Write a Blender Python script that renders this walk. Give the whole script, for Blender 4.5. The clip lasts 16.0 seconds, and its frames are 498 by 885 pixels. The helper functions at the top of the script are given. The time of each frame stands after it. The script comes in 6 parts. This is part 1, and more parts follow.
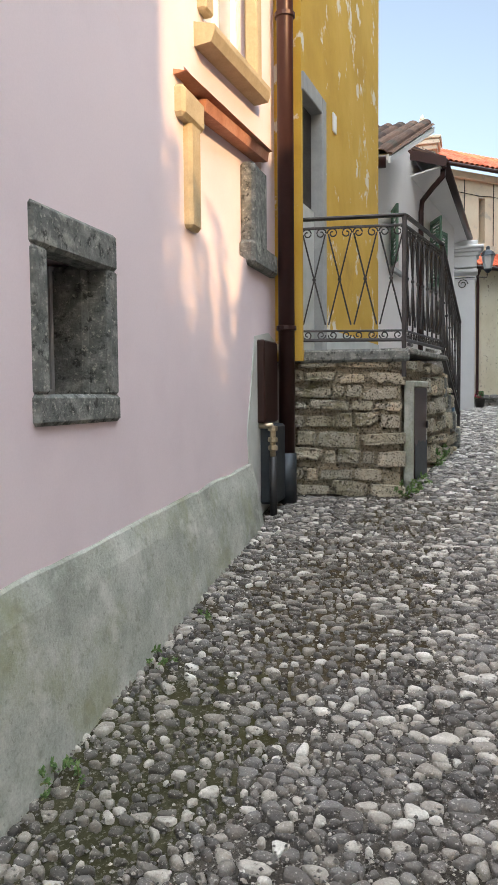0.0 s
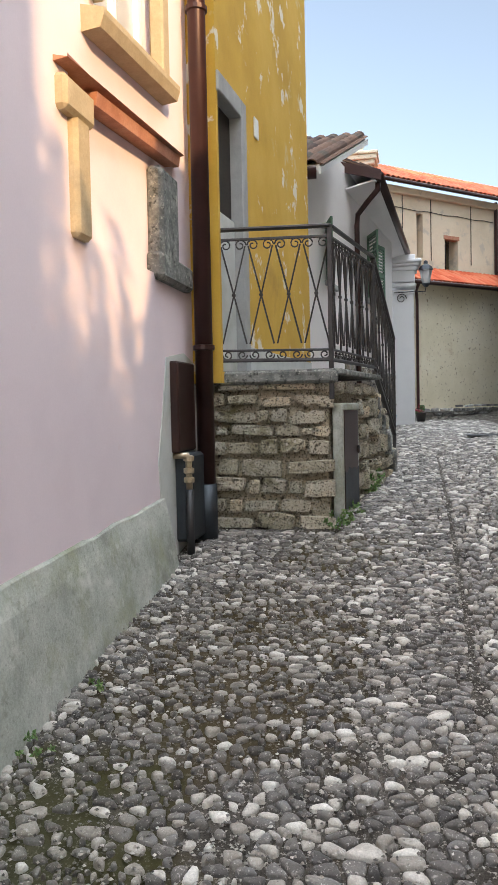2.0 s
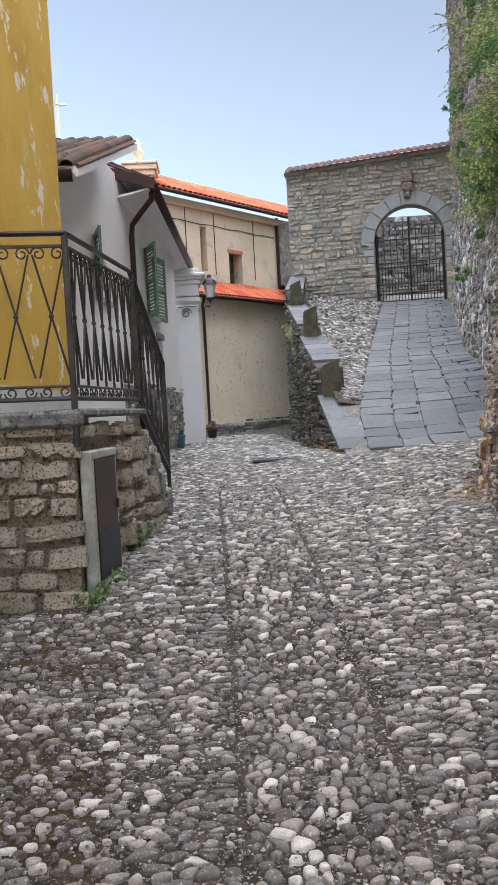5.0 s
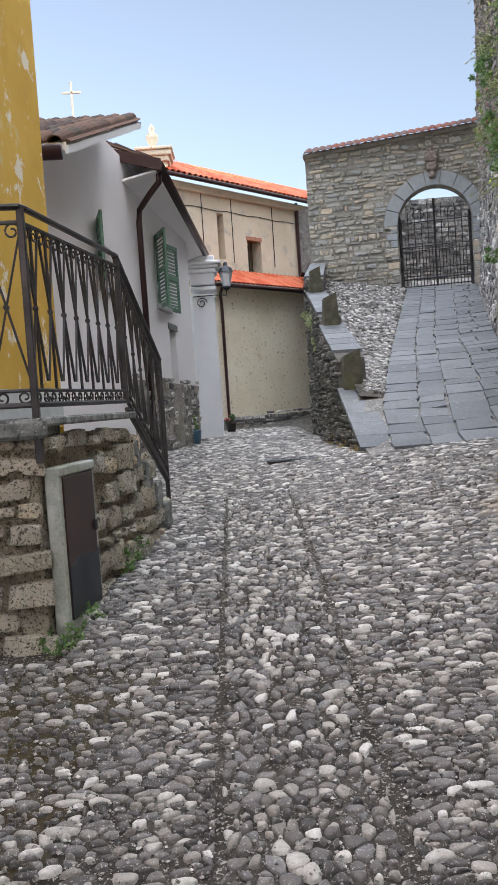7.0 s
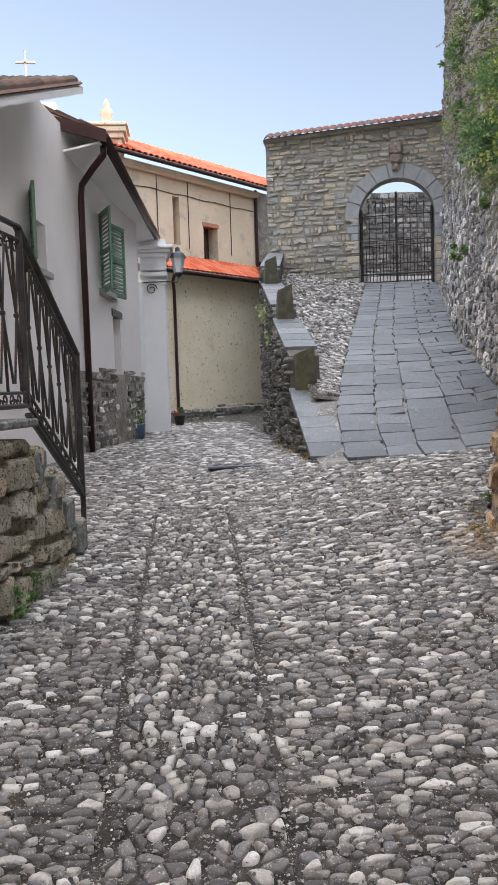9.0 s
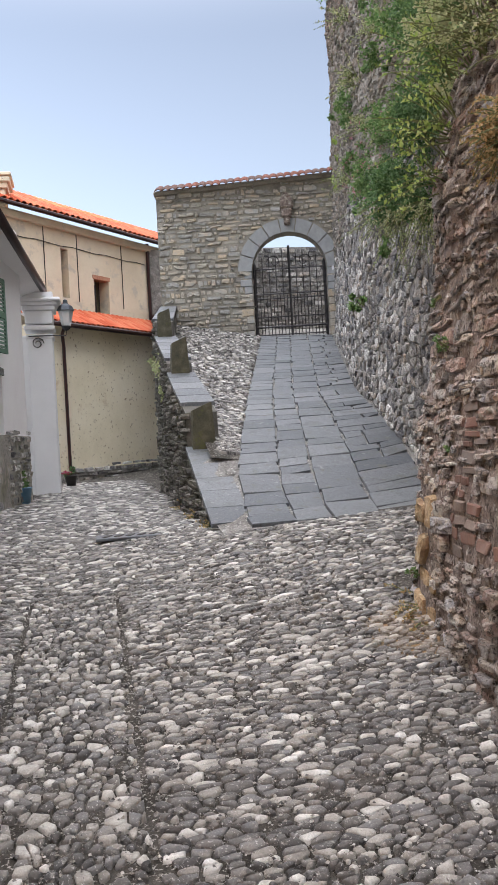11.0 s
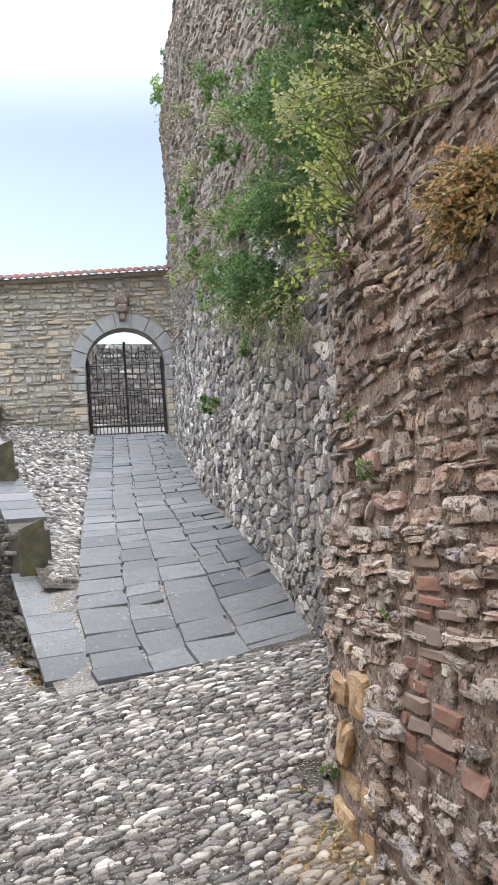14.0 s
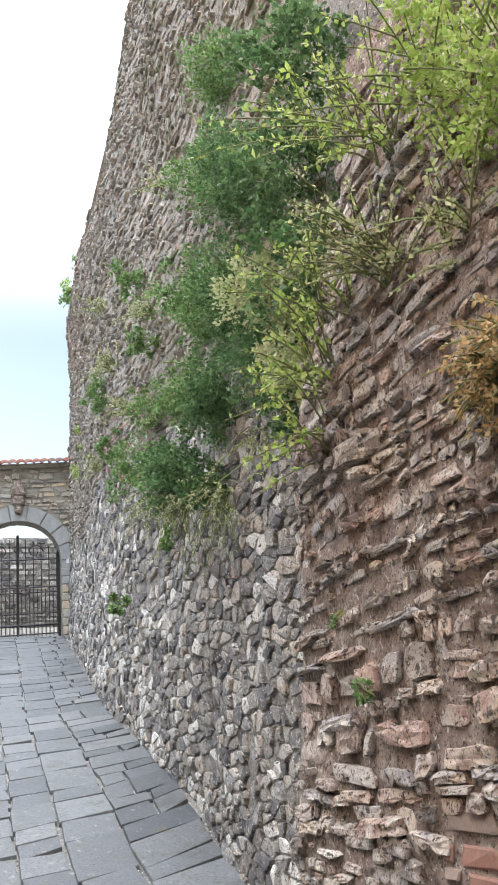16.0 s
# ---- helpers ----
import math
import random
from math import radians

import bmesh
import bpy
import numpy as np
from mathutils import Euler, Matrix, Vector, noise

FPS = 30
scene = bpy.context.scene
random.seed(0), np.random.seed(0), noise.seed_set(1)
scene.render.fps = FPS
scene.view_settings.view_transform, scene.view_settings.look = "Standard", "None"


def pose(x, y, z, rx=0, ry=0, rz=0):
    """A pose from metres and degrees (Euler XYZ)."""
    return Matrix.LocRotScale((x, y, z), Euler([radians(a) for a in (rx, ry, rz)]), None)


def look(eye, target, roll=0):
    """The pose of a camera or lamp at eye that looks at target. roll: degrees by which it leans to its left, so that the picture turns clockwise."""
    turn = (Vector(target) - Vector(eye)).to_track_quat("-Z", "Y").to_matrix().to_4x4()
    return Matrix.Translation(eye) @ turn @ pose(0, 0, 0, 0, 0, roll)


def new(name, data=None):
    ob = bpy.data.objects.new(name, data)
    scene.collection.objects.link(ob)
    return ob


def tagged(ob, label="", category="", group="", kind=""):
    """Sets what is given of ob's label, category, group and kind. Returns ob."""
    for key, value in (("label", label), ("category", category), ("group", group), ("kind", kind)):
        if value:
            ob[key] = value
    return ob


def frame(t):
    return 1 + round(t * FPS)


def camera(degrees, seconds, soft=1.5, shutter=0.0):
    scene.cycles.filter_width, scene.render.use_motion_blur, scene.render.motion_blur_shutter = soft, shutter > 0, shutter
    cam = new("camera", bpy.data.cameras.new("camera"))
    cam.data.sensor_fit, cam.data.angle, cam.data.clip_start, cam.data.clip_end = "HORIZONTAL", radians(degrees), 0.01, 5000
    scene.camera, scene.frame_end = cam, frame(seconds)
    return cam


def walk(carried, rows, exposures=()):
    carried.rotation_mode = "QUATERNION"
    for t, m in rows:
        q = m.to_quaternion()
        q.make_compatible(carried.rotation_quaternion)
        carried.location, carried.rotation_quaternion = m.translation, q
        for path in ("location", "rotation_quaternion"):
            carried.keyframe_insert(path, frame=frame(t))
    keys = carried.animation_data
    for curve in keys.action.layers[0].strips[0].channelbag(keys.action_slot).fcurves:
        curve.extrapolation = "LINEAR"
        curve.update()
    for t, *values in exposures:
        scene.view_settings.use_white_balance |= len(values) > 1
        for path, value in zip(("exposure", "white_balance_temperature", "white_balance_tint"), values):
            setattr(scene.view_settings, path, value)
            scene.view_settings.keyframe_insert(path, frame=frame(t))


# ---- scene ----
cam = camera(35.8, 16.0, soft=0.9)
PATH = [
    (0, (0.108, -0.493, 1.626), (-0.446, 1.425, 1.508), -0.5),
    (0.5, (0.152, -0.374, 1.632), (-0.377, 1.551, 1.521), -0.6),
    (1, (0.141, -0.25, 1.662), (-0.371, 1.682, 1.572), -0.6),
    (1.5, (0.145, -0.098, 1.68), (-0.33, 1.843, 1.597), -0.7),
    (2, (0.186, 0.045, 1.705), (-0.237, 1.998, 1.621), -1.2),
    (2.5, (0.265, 0.206, 1.729), (-0.044, 2.179, 1.635), -1.9),
    (3, (0.279, 0.379, 1.742), (0.116, 2.37, 1.634), -2.7),
    (3.5, (0.283, 0.564, 1.784), (0.31, 2.561, 1.683), -3.2),
    (4, (0.292, 0.715, 1.802), (0.406, 2.71, 1.722), -3.1),
    (4.2, (0.316, 0.783, 1.832), (0.425, 2.779, 1.758), -3.1),
    (6.3, (0.494, 1.566, 1.946), (0.556, 3.563, 1.86), -3.5),
    (6.5, (0.522, 1.658, 1.959), (0.575, 3.655, 1.868), -3.6),
    (7, (0.571, 1.8, 1.98), (0.594, 3.797, 1.883), -3.9),
    (7.5, (0.608, 2.016, 2.023), (0.609, 4.013, 1.907), -3.9),
    (8, (0.67, 2.206, 2.043), (0.658, 4.202, 1.907), -3.3),
    (8.5, (0.727, 2.403, 2.074), (0.734, 4.397, 1.919), -2.2),
    (9, (0.74, 2.651, 2.095), (0.881, 4.641, 1.965), -1.8),
    (9.5, (0.767, 2.794, 2.128), (1.039, 4.774, 2.048), -1.8),
    (9.7, (0.783, 2.886, 2.122), (1.079, 4.863, 2.072), -1.9),
    (11.8, (0.863, 3.68, 2.246), (1.356, 5.618, 2.24), -4.3),
    (12, (0.862, 3.756, 2.267), (1.384, 5.687, 2.26), -4.6),
    (12.5, (0.872, 3.931, 2.302), (1.48, 5.837, 2.307), -5.1),
    (13, (0.888, 4.149, 2.354), (1.581, 6.024, 2.4), -5.3),
    (13.5, (0.932, 4.338, 2.384), (1.701, 6.18, 2.501), -5.0),
    (14, (0.989, 4.538, 2.447), (1.82, 6.345, 2.657), -4.6),
    (14.5, (0.998, 4.731, 2.462), (1.891, 6.494, 2.769), -4.2),
    (15, (0.97, 4.92, 2.509), (1.948, 6.615, 2.923), -4.4),
    (15.5, (0.98, 5.023, 2.542), (2.025, 6.638, 3.091), -5.3),
    (16, (1.007, 5.161, 2.578), (2.064, 6.72, 3.252), -6.4),
]

EXPOSURE = [(0, 1.44, 6400, 6), (2.5, 1.42, 6350, 8), (3.5, 1.4, 6400, 10), (6.5, 1.36, 6250, 11), (9.0, 1.36, 6350, 12), (12.0, 1.44, 6600, 13), (12.8, 1.54, 6600, 13), (14.0, 1.88, 6550, 11), (16.0, 2.08, 6450, 9)]
walk(cam, [(t, look(eye, target, roll)) for t, eye, target, roll in PATH], EXPOSURE)

# ---- world and sun ----
ZENITH_FILL = (12.2, 12.6, 13.5, 1)
SUN = Vector((0.62, -0.72, 0.33)).normalized()
world = bpy.data.worlds.new("sky")
scene.world = world
world.use_nodes = True
wn = world.node_tree
sky = wn.nodes.new("ShaderNodeTexSky")
sky.sky_type = "NISHITA"
sky.sun_disc = False
sky.sun_elevation = math.asin(SUN.z)
sky.sun_rotation = math.atan2(SUN.x, SUN.y)
sky.air_density, sky.dust_density, sky.ozone_density = 1.0, 2.5, 2.0
# white fill added overhead to lift the shaded street, fading out towards the horizon
geo_w = wn.nodes.new("ShaderNodeTexCoord")
sep_w = wn.nodes.new("ShaderNodeSeparateXYZ")
wn.links.new(geo_w.outputs["Generated"], sep_w.inputs[0])
zenith_fac = wn.nodes.new("ShaderNodeMapRange")
zenith_fac.interpolation_type = "SMOOTHSTEP"
zenith_fac.inputs[1].default_value, zenith_fac.inputs[2].default_value, zenith_fac.inputs[3].default_value, zenith_fac.inputs[4].default_value = 0.46, 0.90, 0.0, 1.0
wn.links.new(sep_w.outputs["Z"], zenith_fac.inputs[0])
mix_w = wn.nodes.new("ShaderNodeMixRGB")
mix_w.inputs[2].default_value = ZENITH_FILL
wn.links.new(zenith_fac.outputs[0], mix_w.inputs[0])
pale = wn.nodes.new("ShaderNodeHueSaturation")
pale.inputs["Saturation"].default_value, pale.inputs["Value"].default_value = 0.64, 0.76
wn.links.new(sky.outputs[0], pale.inputs["Color"])
wn.links.new(pale.outputs[0], mix_w.inputs[1])
wn.links.new(mix_w.outputs[0], wn.nodes["Background"].inputs[0])
wn.nodes["Background"].inputs[1].default_value = 0.15
sun_data = bpy.data.lights.new("sun", "SUN")
sun_data.energy, sun_data.angle, sun_data.color = 2.35, radians(0.7), (1.0, 0.62, 0.30)
sun = new("sun", sun_data)
sun.matrix_world = look(SUN * 40, (0, 0, 0))

# ---- materials ----
def mat(name, cols, scale=6.0, rough=0.85, metal=0.0, bump=0.3, fine=60.0, rand=None, spots=None, vary=0.25, dist=0.01, patches=()):
    """Two scales of noise over a colour ramp; rand: 'object' or 'island' picks along the ramp piece by piece."""
    m = bpy.data.materials.new(name)
    m.use_nodes = True
    n, l = m.node_tree.nodes, m.node_tree.links
    bs = n["Principled BSDF"]
    bs.inputs["Roughness"].default_value, bs.inputs["Metallic"].default_value = rough, metal
    co = n.new("ShaderNodeNewGeometry")
    def nz(sc, det=5.0, ro=0.6):
        t = n.new("ShaderNodeTexNoise")
        t.inputs["Scale"].default_value, t.inputs["Detail"].default_value, t.inputs["Roughness"].default_value = sc, det, ro
        l.new(co.outputs["Position"], t.inputs["Vector"])
        return t.outputs["Fac"]
    def math2(op, a, b):
        q = n.new("ShaderNodeMath")
        q.operation = op
        for k, v in enumerate((a, b)):
            if isinstance(v, (int, float)):
                q.inputs[k].default_value = v
            else:
                l.new(v, q.inputs[k])
        return q.outputs[0]
    big, small = nz(scale), nz(fine, 8.0, 0.78)
    ramp = n.new("ShaderNodeValToRGB")
    els = ramp.color_ramp.elements
    while len(els) < len(cols):
        els.new(0.5)
    for k, (e, c) in enumerate(zip(els, cols)):
        e.position = k / max(1, len(cols) - 1)
        e.color = (*c, 1)
    if rand:
        if rand == "object":
            r = n.new("ShaderNodeObjectInfo").outputs["Random"]
        else:
            r = co.outputs["Random Per Island"]
        spread = math2("MULTIPLY", math2("SUBTRACT", big, 0.5), 0.5)
        fac = math2("ADD", r, spread)
    else:
        fac = math2("ADD", math2("MULTIPLY", math2("SUBTRACT", big, 0.5), 2.2), 0.5)
    l.new(fac, ramp.inputs[0])
    # fine grain
    hv = n.new("ShaderNodeHueSaturation")
    l.new(ramp.outputs[0], hv.inputs["Color"])
    grain = math2("ADD", math2("MULTIPLY", math2("SUBTRACT", small, 0.5), vary * 4), 1.0)
    l.new(grain, hv.inputs["Value"])
    col = hv.outputs[0]
    for (sc, lo, hi, c) in spots or ():
        s_ = n.new("ShaderNodeMapRange")
        s_.inputs[1].default_value, s_.inputs[2].default_value = lo, hi
        l.new(nz(sc, 6.0, 0.65), s_.inputs[0])
        mx = n.new("ShaderNodeMixRGB")
        mx.inputs[2].default_value = (*c, 1)
        l.new(s_.outputs[0], mx.inputs[0])
        l.new(col, mx.inputs[1])
        col = mx.outputs[0]
    for (cx, cy, rx, ry, c, amount) in patches:
        off = n.new("ShaderNodeVectorMath")
        off.operation = "SUBTRACT"
        l.new(co.outputs["Position"], off.inputs[0])
        off.inputs[1].default_value = (cx, cy, 0)
        sq = n.new("ShaderNodeVectorMath")
        sq.operation = "MULTIPLY"
        l.new(off.outputs[0], sq.inputs[0])
        sq.inputs[1].default_value = (1 / rx, 1 / ry, 0)
        dist_ = n.new("ShaderNodeVectorMath")
        dist_.operation = "LENGTH"
        l.new(sq.outputs[0], dist_.inputs[0])
        edge = math2("ADD", dist_.outputs["Value"], math2("MULTIPLY", math2("SUBTRACT", nz(3.5, 6.0, 0.7), 0.5), 2.6))
        s_ = n.new("ShaderNodeMapRange")
        s_.inputs[1].default_value, s_.inputs[2].default_value, s_.inputs[3].default_value, s_.inputs[4].default_value = 0.55, 1.0, amount, 0.0
        l.new(edge, s_.inputs[0])
        mx = n.new("ShaderNodeMixRGB")
        mx.inputs[2].default_value = (*c, 1)
        l.new(s_.outputs[0], mx.inputs[0])
        l.new(col, mx.inputs[1])
        col = mx.outputs[0]
    l.new(col, bs.inputs["Base Color"])
    if bump:
        b = n.new("ShaderNodeBump")
        b.inputs["Strength"].default_value, b.inputs["Distance"].default_value = bump, dist
        l.new(math2("ADD", math2("MULTIPLY", small, 0.6), big), b.inputs["Height"])
        l.new(b.outputs[0], bs.inputs["Normal"])
    return m

m_pink = mat("pink_render", [(0.70, 0.60, 0.645), (0.77, 0.67, 0.71), (0.80, 0.69, 0.72)], 0.9, 0.9, 0, 0.12, 90, vary=0.04, spots=[(2.2, 0.66, 0.78, (0.72, 0.55, 0.55)), (14, 0.74, 0.78, (0.72, 0.62, 0.62))], dist=0.004)
m_plinth = mat("cement_plinth", [(0.24, 0.26, 0.225), (0.40, 0.42, 0.375), (0.54, 0.555, 0.515)], 3.5, 0.95, 0, 0.8, 70, vary=0.28, spots=[(2.2, 0.50, 0.74, (0.27, 0.285, 0.16)), (9, 0.56, 0.80, (0.20, 0.21, 0.155)), (5, 0.56, 0.76, (0.60, 0.61, 0.56)), (45, 0.58, 0.80, (0.16, 0.165, 0.14))])
m_patch = mat("grey_render", [(0.42, 0.45, 0.42), (0.52, 0.54, 0.52), (0.58, 0.6, 0.58)], 4, 0.95, 0, 0.2, 90, vary=0.06)
m_yellow = mat("ochre_render", [(0.50, 0.30, 0.035), (0.60, 0.375, 0.05), (0.66, 0.43, 0.08)], 1.4, 0.9, 0, 0.15, 80, vary=0.06, spots=[(2.6, 0.62, 0.70, (0.62, 0.50, 0.24)), (3.4, 0.595, 0.635, (0.74, 0.69, 0.56)), (16, 0.70, 0.73, (0.70, 0.66, 0.55)), (1.1, 0.60, 0.8, (0.36, 0.22, 0.04))], dist=0.004)
m_white = mat("white_render", [(0.79, 0.755, 0.745), (0.83, 0.80, 0.79), (0.85, 0.825, 0.815)], 1.2, 0.9, 0, 0.1, 60, vary=0.03, dist=0.004)
m_pure = mat("white_paint", [(0.76, 0.76, 0.77), (0.82, 0.82, 0.82)], 2, 0.7, 0, 0.08, 60, vary=0.02, dist=0.003)
m_cream = mat("cream_render", [(0.70, 0.62, 0.44), (0.80, 0.72, 0.54), (0.84, 0.77, 0.61)], 0.8, 0.95, 0, 0.5, 14, vary=0.05, spots=[(9, 0.60, 0.65, (0.40, 0.32, 0.22)), (1.3, 0.62, 0.72, (0.60, 0.47, 0.31)), (8, 0.68, 0.71, (0.75, 0.70, 0.6))], dist=0.02)
m_church = mat("church_render", [(0.58, 0.49, 0.35), (0.68, 0.58, 0.43), (0.72, 0.64, 0.49)], 0.6, 0.95, 0, 0.3, 10, vary=0.05, spots=[(1.6, 0.58, 0.66, (0.52, 0.46, 0.37))], dist=0.02)
m_greystone = mat("grey_sandstone", [(0.10, 0.11, 0.105), (0.19, 0.20, 0.19), (0.30, 0.31, 0.29)], 14, 0.9, 0, 1.0, 60, vary=0.35, spots=[(7, 0.56, 0.66, (0.40, 0.41, 0.37)), (22, 0.55, 0.64, (0.06, 0.065, 0.06)), (50, 0.57, 0.66, (0.45, 0.45, 0.40))], dist=0.02)
m_mossstone = mat("mossy_block", [(0.05, 0.048, 0.032), (0.085, 0.078, 0.05), (0.13, 0.118, 0.08)], 8, 0.95, 0, 1.0, 50, vary=0.35, spots=[(6, 0.56, 0.66, (0.10, 0.10, 0.04))])
PARA_RAMP = [(0.06, 0.058, 0.05), (0.10, 0.095, 0.085), (0.15, 0.145, 0.13), (0.12, 0.115, 0.09), (0.20, 0.19, 0.17), (0.27, 0.255, 0.23)]
m_para1 = mat("parapet_stone_single", PARA_RAMP, 13, 0.9, 0, 1.0, 80, rand="object", vary=0.35, spots=[(6, 0.58, 0.68, (0.09, 0.09, 0.045))], dist=0.02)
m_para = mat("parapet_stone", PARA_RAMP, 13, 0.9, 0, 1.0, 80, rand="island", vary=0.35, spots=[(6, 0.58, 0.68, (0.09, 0.09, 0.045))], dist=0.02)
m_paramortar = mat("parapet_mortar", [(0.07, 0.065, 0.055), (0.13, 0.12, 0.10)], 6, 0.95, 0, 1.0, 60, vary=0.35)
m_tanstone = mat("tan_sandstone", [(0.36, 0.30, 0.19), (0.46, 0.38, 0.25)], 8, 0.9, 0, 0.5, 60, vary=0.15)
m_frame = mat("pietra_frame", [(0.30, 0.31, 0.31), (0.40, 0.41, 0.41)], 8, 0.8, 0, 0.2, 90, vary=0.08)
m_copper = mat("brown_metal", [(0.035, 0.015, 0.014), (0.055, 0.022, 0.020)], 5, 0.35, 0.3, 0.05, 60, vary=0.1)
m_brown = mat("dark_brown_paint", [(0.030, 0.014, 0.012), (0.045, 0.020, 0.016)], 4, 0.4, 0.2, 0.05, 60, vary=0.1)
m_castiron = mat("cast_iron", [(0.035, 0.042, 0.05), (0.06, 0.07, 0.08)], 6, 0.5, 0.6, 0.1, 60, vary=0.15)
m_iron = mat("wrought_iron", [(0.04, 0.038, 0.039), (0.085, 0.08, 0.08)], 9, 0.42, 0.55, 0.2, 90, vary=0.2, spots=[(12, 0.66, 0.75, (0.10, 0.06, 0.04))], dist=0.003)
m_brass = mat("worn_brass", [(0.42, 0.34, 0.22), (0.6, 0.52, 0.4)], 30, 0.35, 0.8, 0.05, 90, vary=0.2)
m_black = mat("black_plastic", [(0.02, 0.02, 0.022), (0.03, 0.03, 0.032)], 8, 0.45, 0, 0.05, 60, vary=0.1)
# near-black for wood and cables, also painted shade behind window openings
m_dark = mat("dark_wood_and_shade", [(0.018, 0.014, 0.012), (0.03, 0.024, 0.02)], 6, 0.6, 0, 0.2, 60, vary=0.1)
m_green = mat("green_paint", [(0.10, 0.19, 0.13), (0.14, 0.25, 0.17)], 4, 0.55, 0, 0.05, 60, vary=0.06)
m_blue = mat("blue_enamel", [(0.10, 0.22, 0.34), (0.16, 0.30, 0.42)], 5, 0.4, 0, 0.05, 60, vary=0.05)
m_tile_old = mat("old_roof_tile", [(0.04, 0.027, 0.023), (0.075, 0.047, 0.037), (0.14, 0.085, 0.06), (0.065, 0.055, 0.045)], 5, 0.9, 0, 0.4, 60, rand="island", vary=0.2)
m_tile_new = mat("orange_roof_tile", [(0.42, 0.085, 0.04), (0.52, 0.12, 0.06), (0.55, 0.18, 0.095), (0.46, 0.13, 0.075)], 2, 0.85, 0, 0.2, 40, rand="island", vary=0.08)
m_hood = mat("terracotta", [(0.34, 0.145, 0.085), (0.44, 0.20, 0.12), (0.48, 0.26, 0.17)], 6, 0.9, 0, 0.4, 50, vary=0.2)
m_tile_gate = mat("coping_tile", [(0.16, 0.055, 0.038), (0.20, 0.085, 0.06), (0.12, 0.07, 0.058), (0.15, 0.10, 0.085)], 3, 0.9, 0, 0.3, 40, rand="object", vary=0.15)
STONE_RAMP = [(0.050, 0.046, 0.044), (0.078, 0.072, 0.067), (0.113, 0.104, 0.095), (0.136, 0.128, 0.12), (0.172, 0.157, 0.139), (0.157, 0.153, 0.151), (0.235, 0.215, 0.188), (0.335, 0.312, 0.276), (0.465, 0.443, 0.40), (0.64, 0.622, 0.58)]
COB_SPOTS = [(26, 0.60, 0.70, (0.36, 0.34, 0.31)), (44, 0.61, 0.74, (0.06, 0.056, 0.05)), (105, 0.59, 0.65, (0.50, 0.48, 0.45))]
MOSS = [(-0.62, 3.5, 0.75, 1.5, (0.055, 0.040, 0.017), 0.8), (-1.0, 2.0, 0.5, 1.0, (0.05, 0.05, 0.018), 0.7), (-0.35, 5.0, 0.5, 0.5, (0.06, 0.048, 0.022), 0.6), (2.45, 7.1, 0.34, 0.5, (0.42, 0.27, 0.13), 0.6)]
m_cob = mat("cobble_stone", STONE_RAMP, 14, 0.5, 0, 0.7, 150, rand="island", spots=COB_SPOTS, vary=0.42, patches=[(a, b, c * 0.8, d * 0.8, e, f * 0.3) for a, b, c, d, e, f in MOSS])
m_cob1 = mat("cobble_stone_single", STONE_RAMP, 14, 0.5, 0, 0.7, 150, rand="object", spots=COB_SPOTS, vary=0.42, patches=[(a, b, c * 0.8, d * 0.8, e, f * 0.3) for a, b, c, d, e, f in MOSS])
m_soil = mat("packed_earth", [(0.028, 0.025, 0.021), (0.065, 0.058, 0.05), (0.125, 0.113, 0.10)], 5, 0.95, 0, 1.0, 150, vary=0.8, spots=[(70, 0.56, 0.61, (0.42, 0.40, 0.36)), (120, 0.57, 0.62, (0.03, 0.027, 0.022))], patches=MOSS)
WALL_RAMP = [(0.20, 0.18, 0.17), (0.36, 0.30, 0.255), (0.48, 0.45, 0.425), (0.60, 0.53, 0.46), (0.42, 0.285, 0.24), (0.66, 0.57, 0.46), (0.40, 0.39, 0.40), (0.50, 0.43, 0.38), (0.30, 0.23, 0.20), (0.80, 0.77, 0.69)]
m_wall = mat("rubble_stone", WALL_RAMP, 13, 0.9, 0, 1.0, 80, rand="island", vary=0.4, spots=[(2.6, 0.56, 0.70, (0.19, 0.13, 0.105)), (7.0, 0.60, 0.70, (0.42, 0.35, 0.28)), (24, 0.56, 0.63, (0.09, 0.07, 0.058)), (38, 0.58, 0.64, (0.60, 0.56, 0.50)), (85, 0.55, 0.62, (0.07, 0.057, 0.048)), (14, 0.62, 0.68, (0.66, 0.61, 0.53))], dist=0.035)
m_wall1 = mat("rubble_stone_single", WALL_RAMP, 13, 0.9, 0, 1.0, 80, rand="object", vary=0.4, spots=[(2.6, 0.56, 0.70, (0.19, 0.13, 0.105)), (7.0, 0.60, 0.70, (0.42, 0.35, 0.28)), (24, 0.56, 0.63, (0.09, 0.07, 0.058)), (38, 0.58, 0.64, (0.60, 0.56, 0.50)), (85, 0.55, 0.62, (0.07, 0.057, 0.048)), (14, 0.62, 0.68, (0.66, 0.61, 0.53))], dist=0.02)
m_brick = mat("old_brick", [(0.17, 0.10, 0.08), (0.25, 0.135, 0.10), (0.25, 0.19, 0.155), (0.20, 0.165, 0.145)], 14, 0.9, 0, 0.6, 70, rand="object", vary=0.25)
m_orange = mat("iron_stained_stone", [(0.30, 0.19, 0.11), (0.46, 0.32, 0.18), (0.58, 0.46, 0.30)], 9, 0.95, 0, 1.0, 60, vary=0.45, spots=[(20, 0.57, 0.64, (0.16, 0.11, 0.07)), (40, 0.58, 0.64, (0.62, 0.54, 0.40))], dist=0.02)
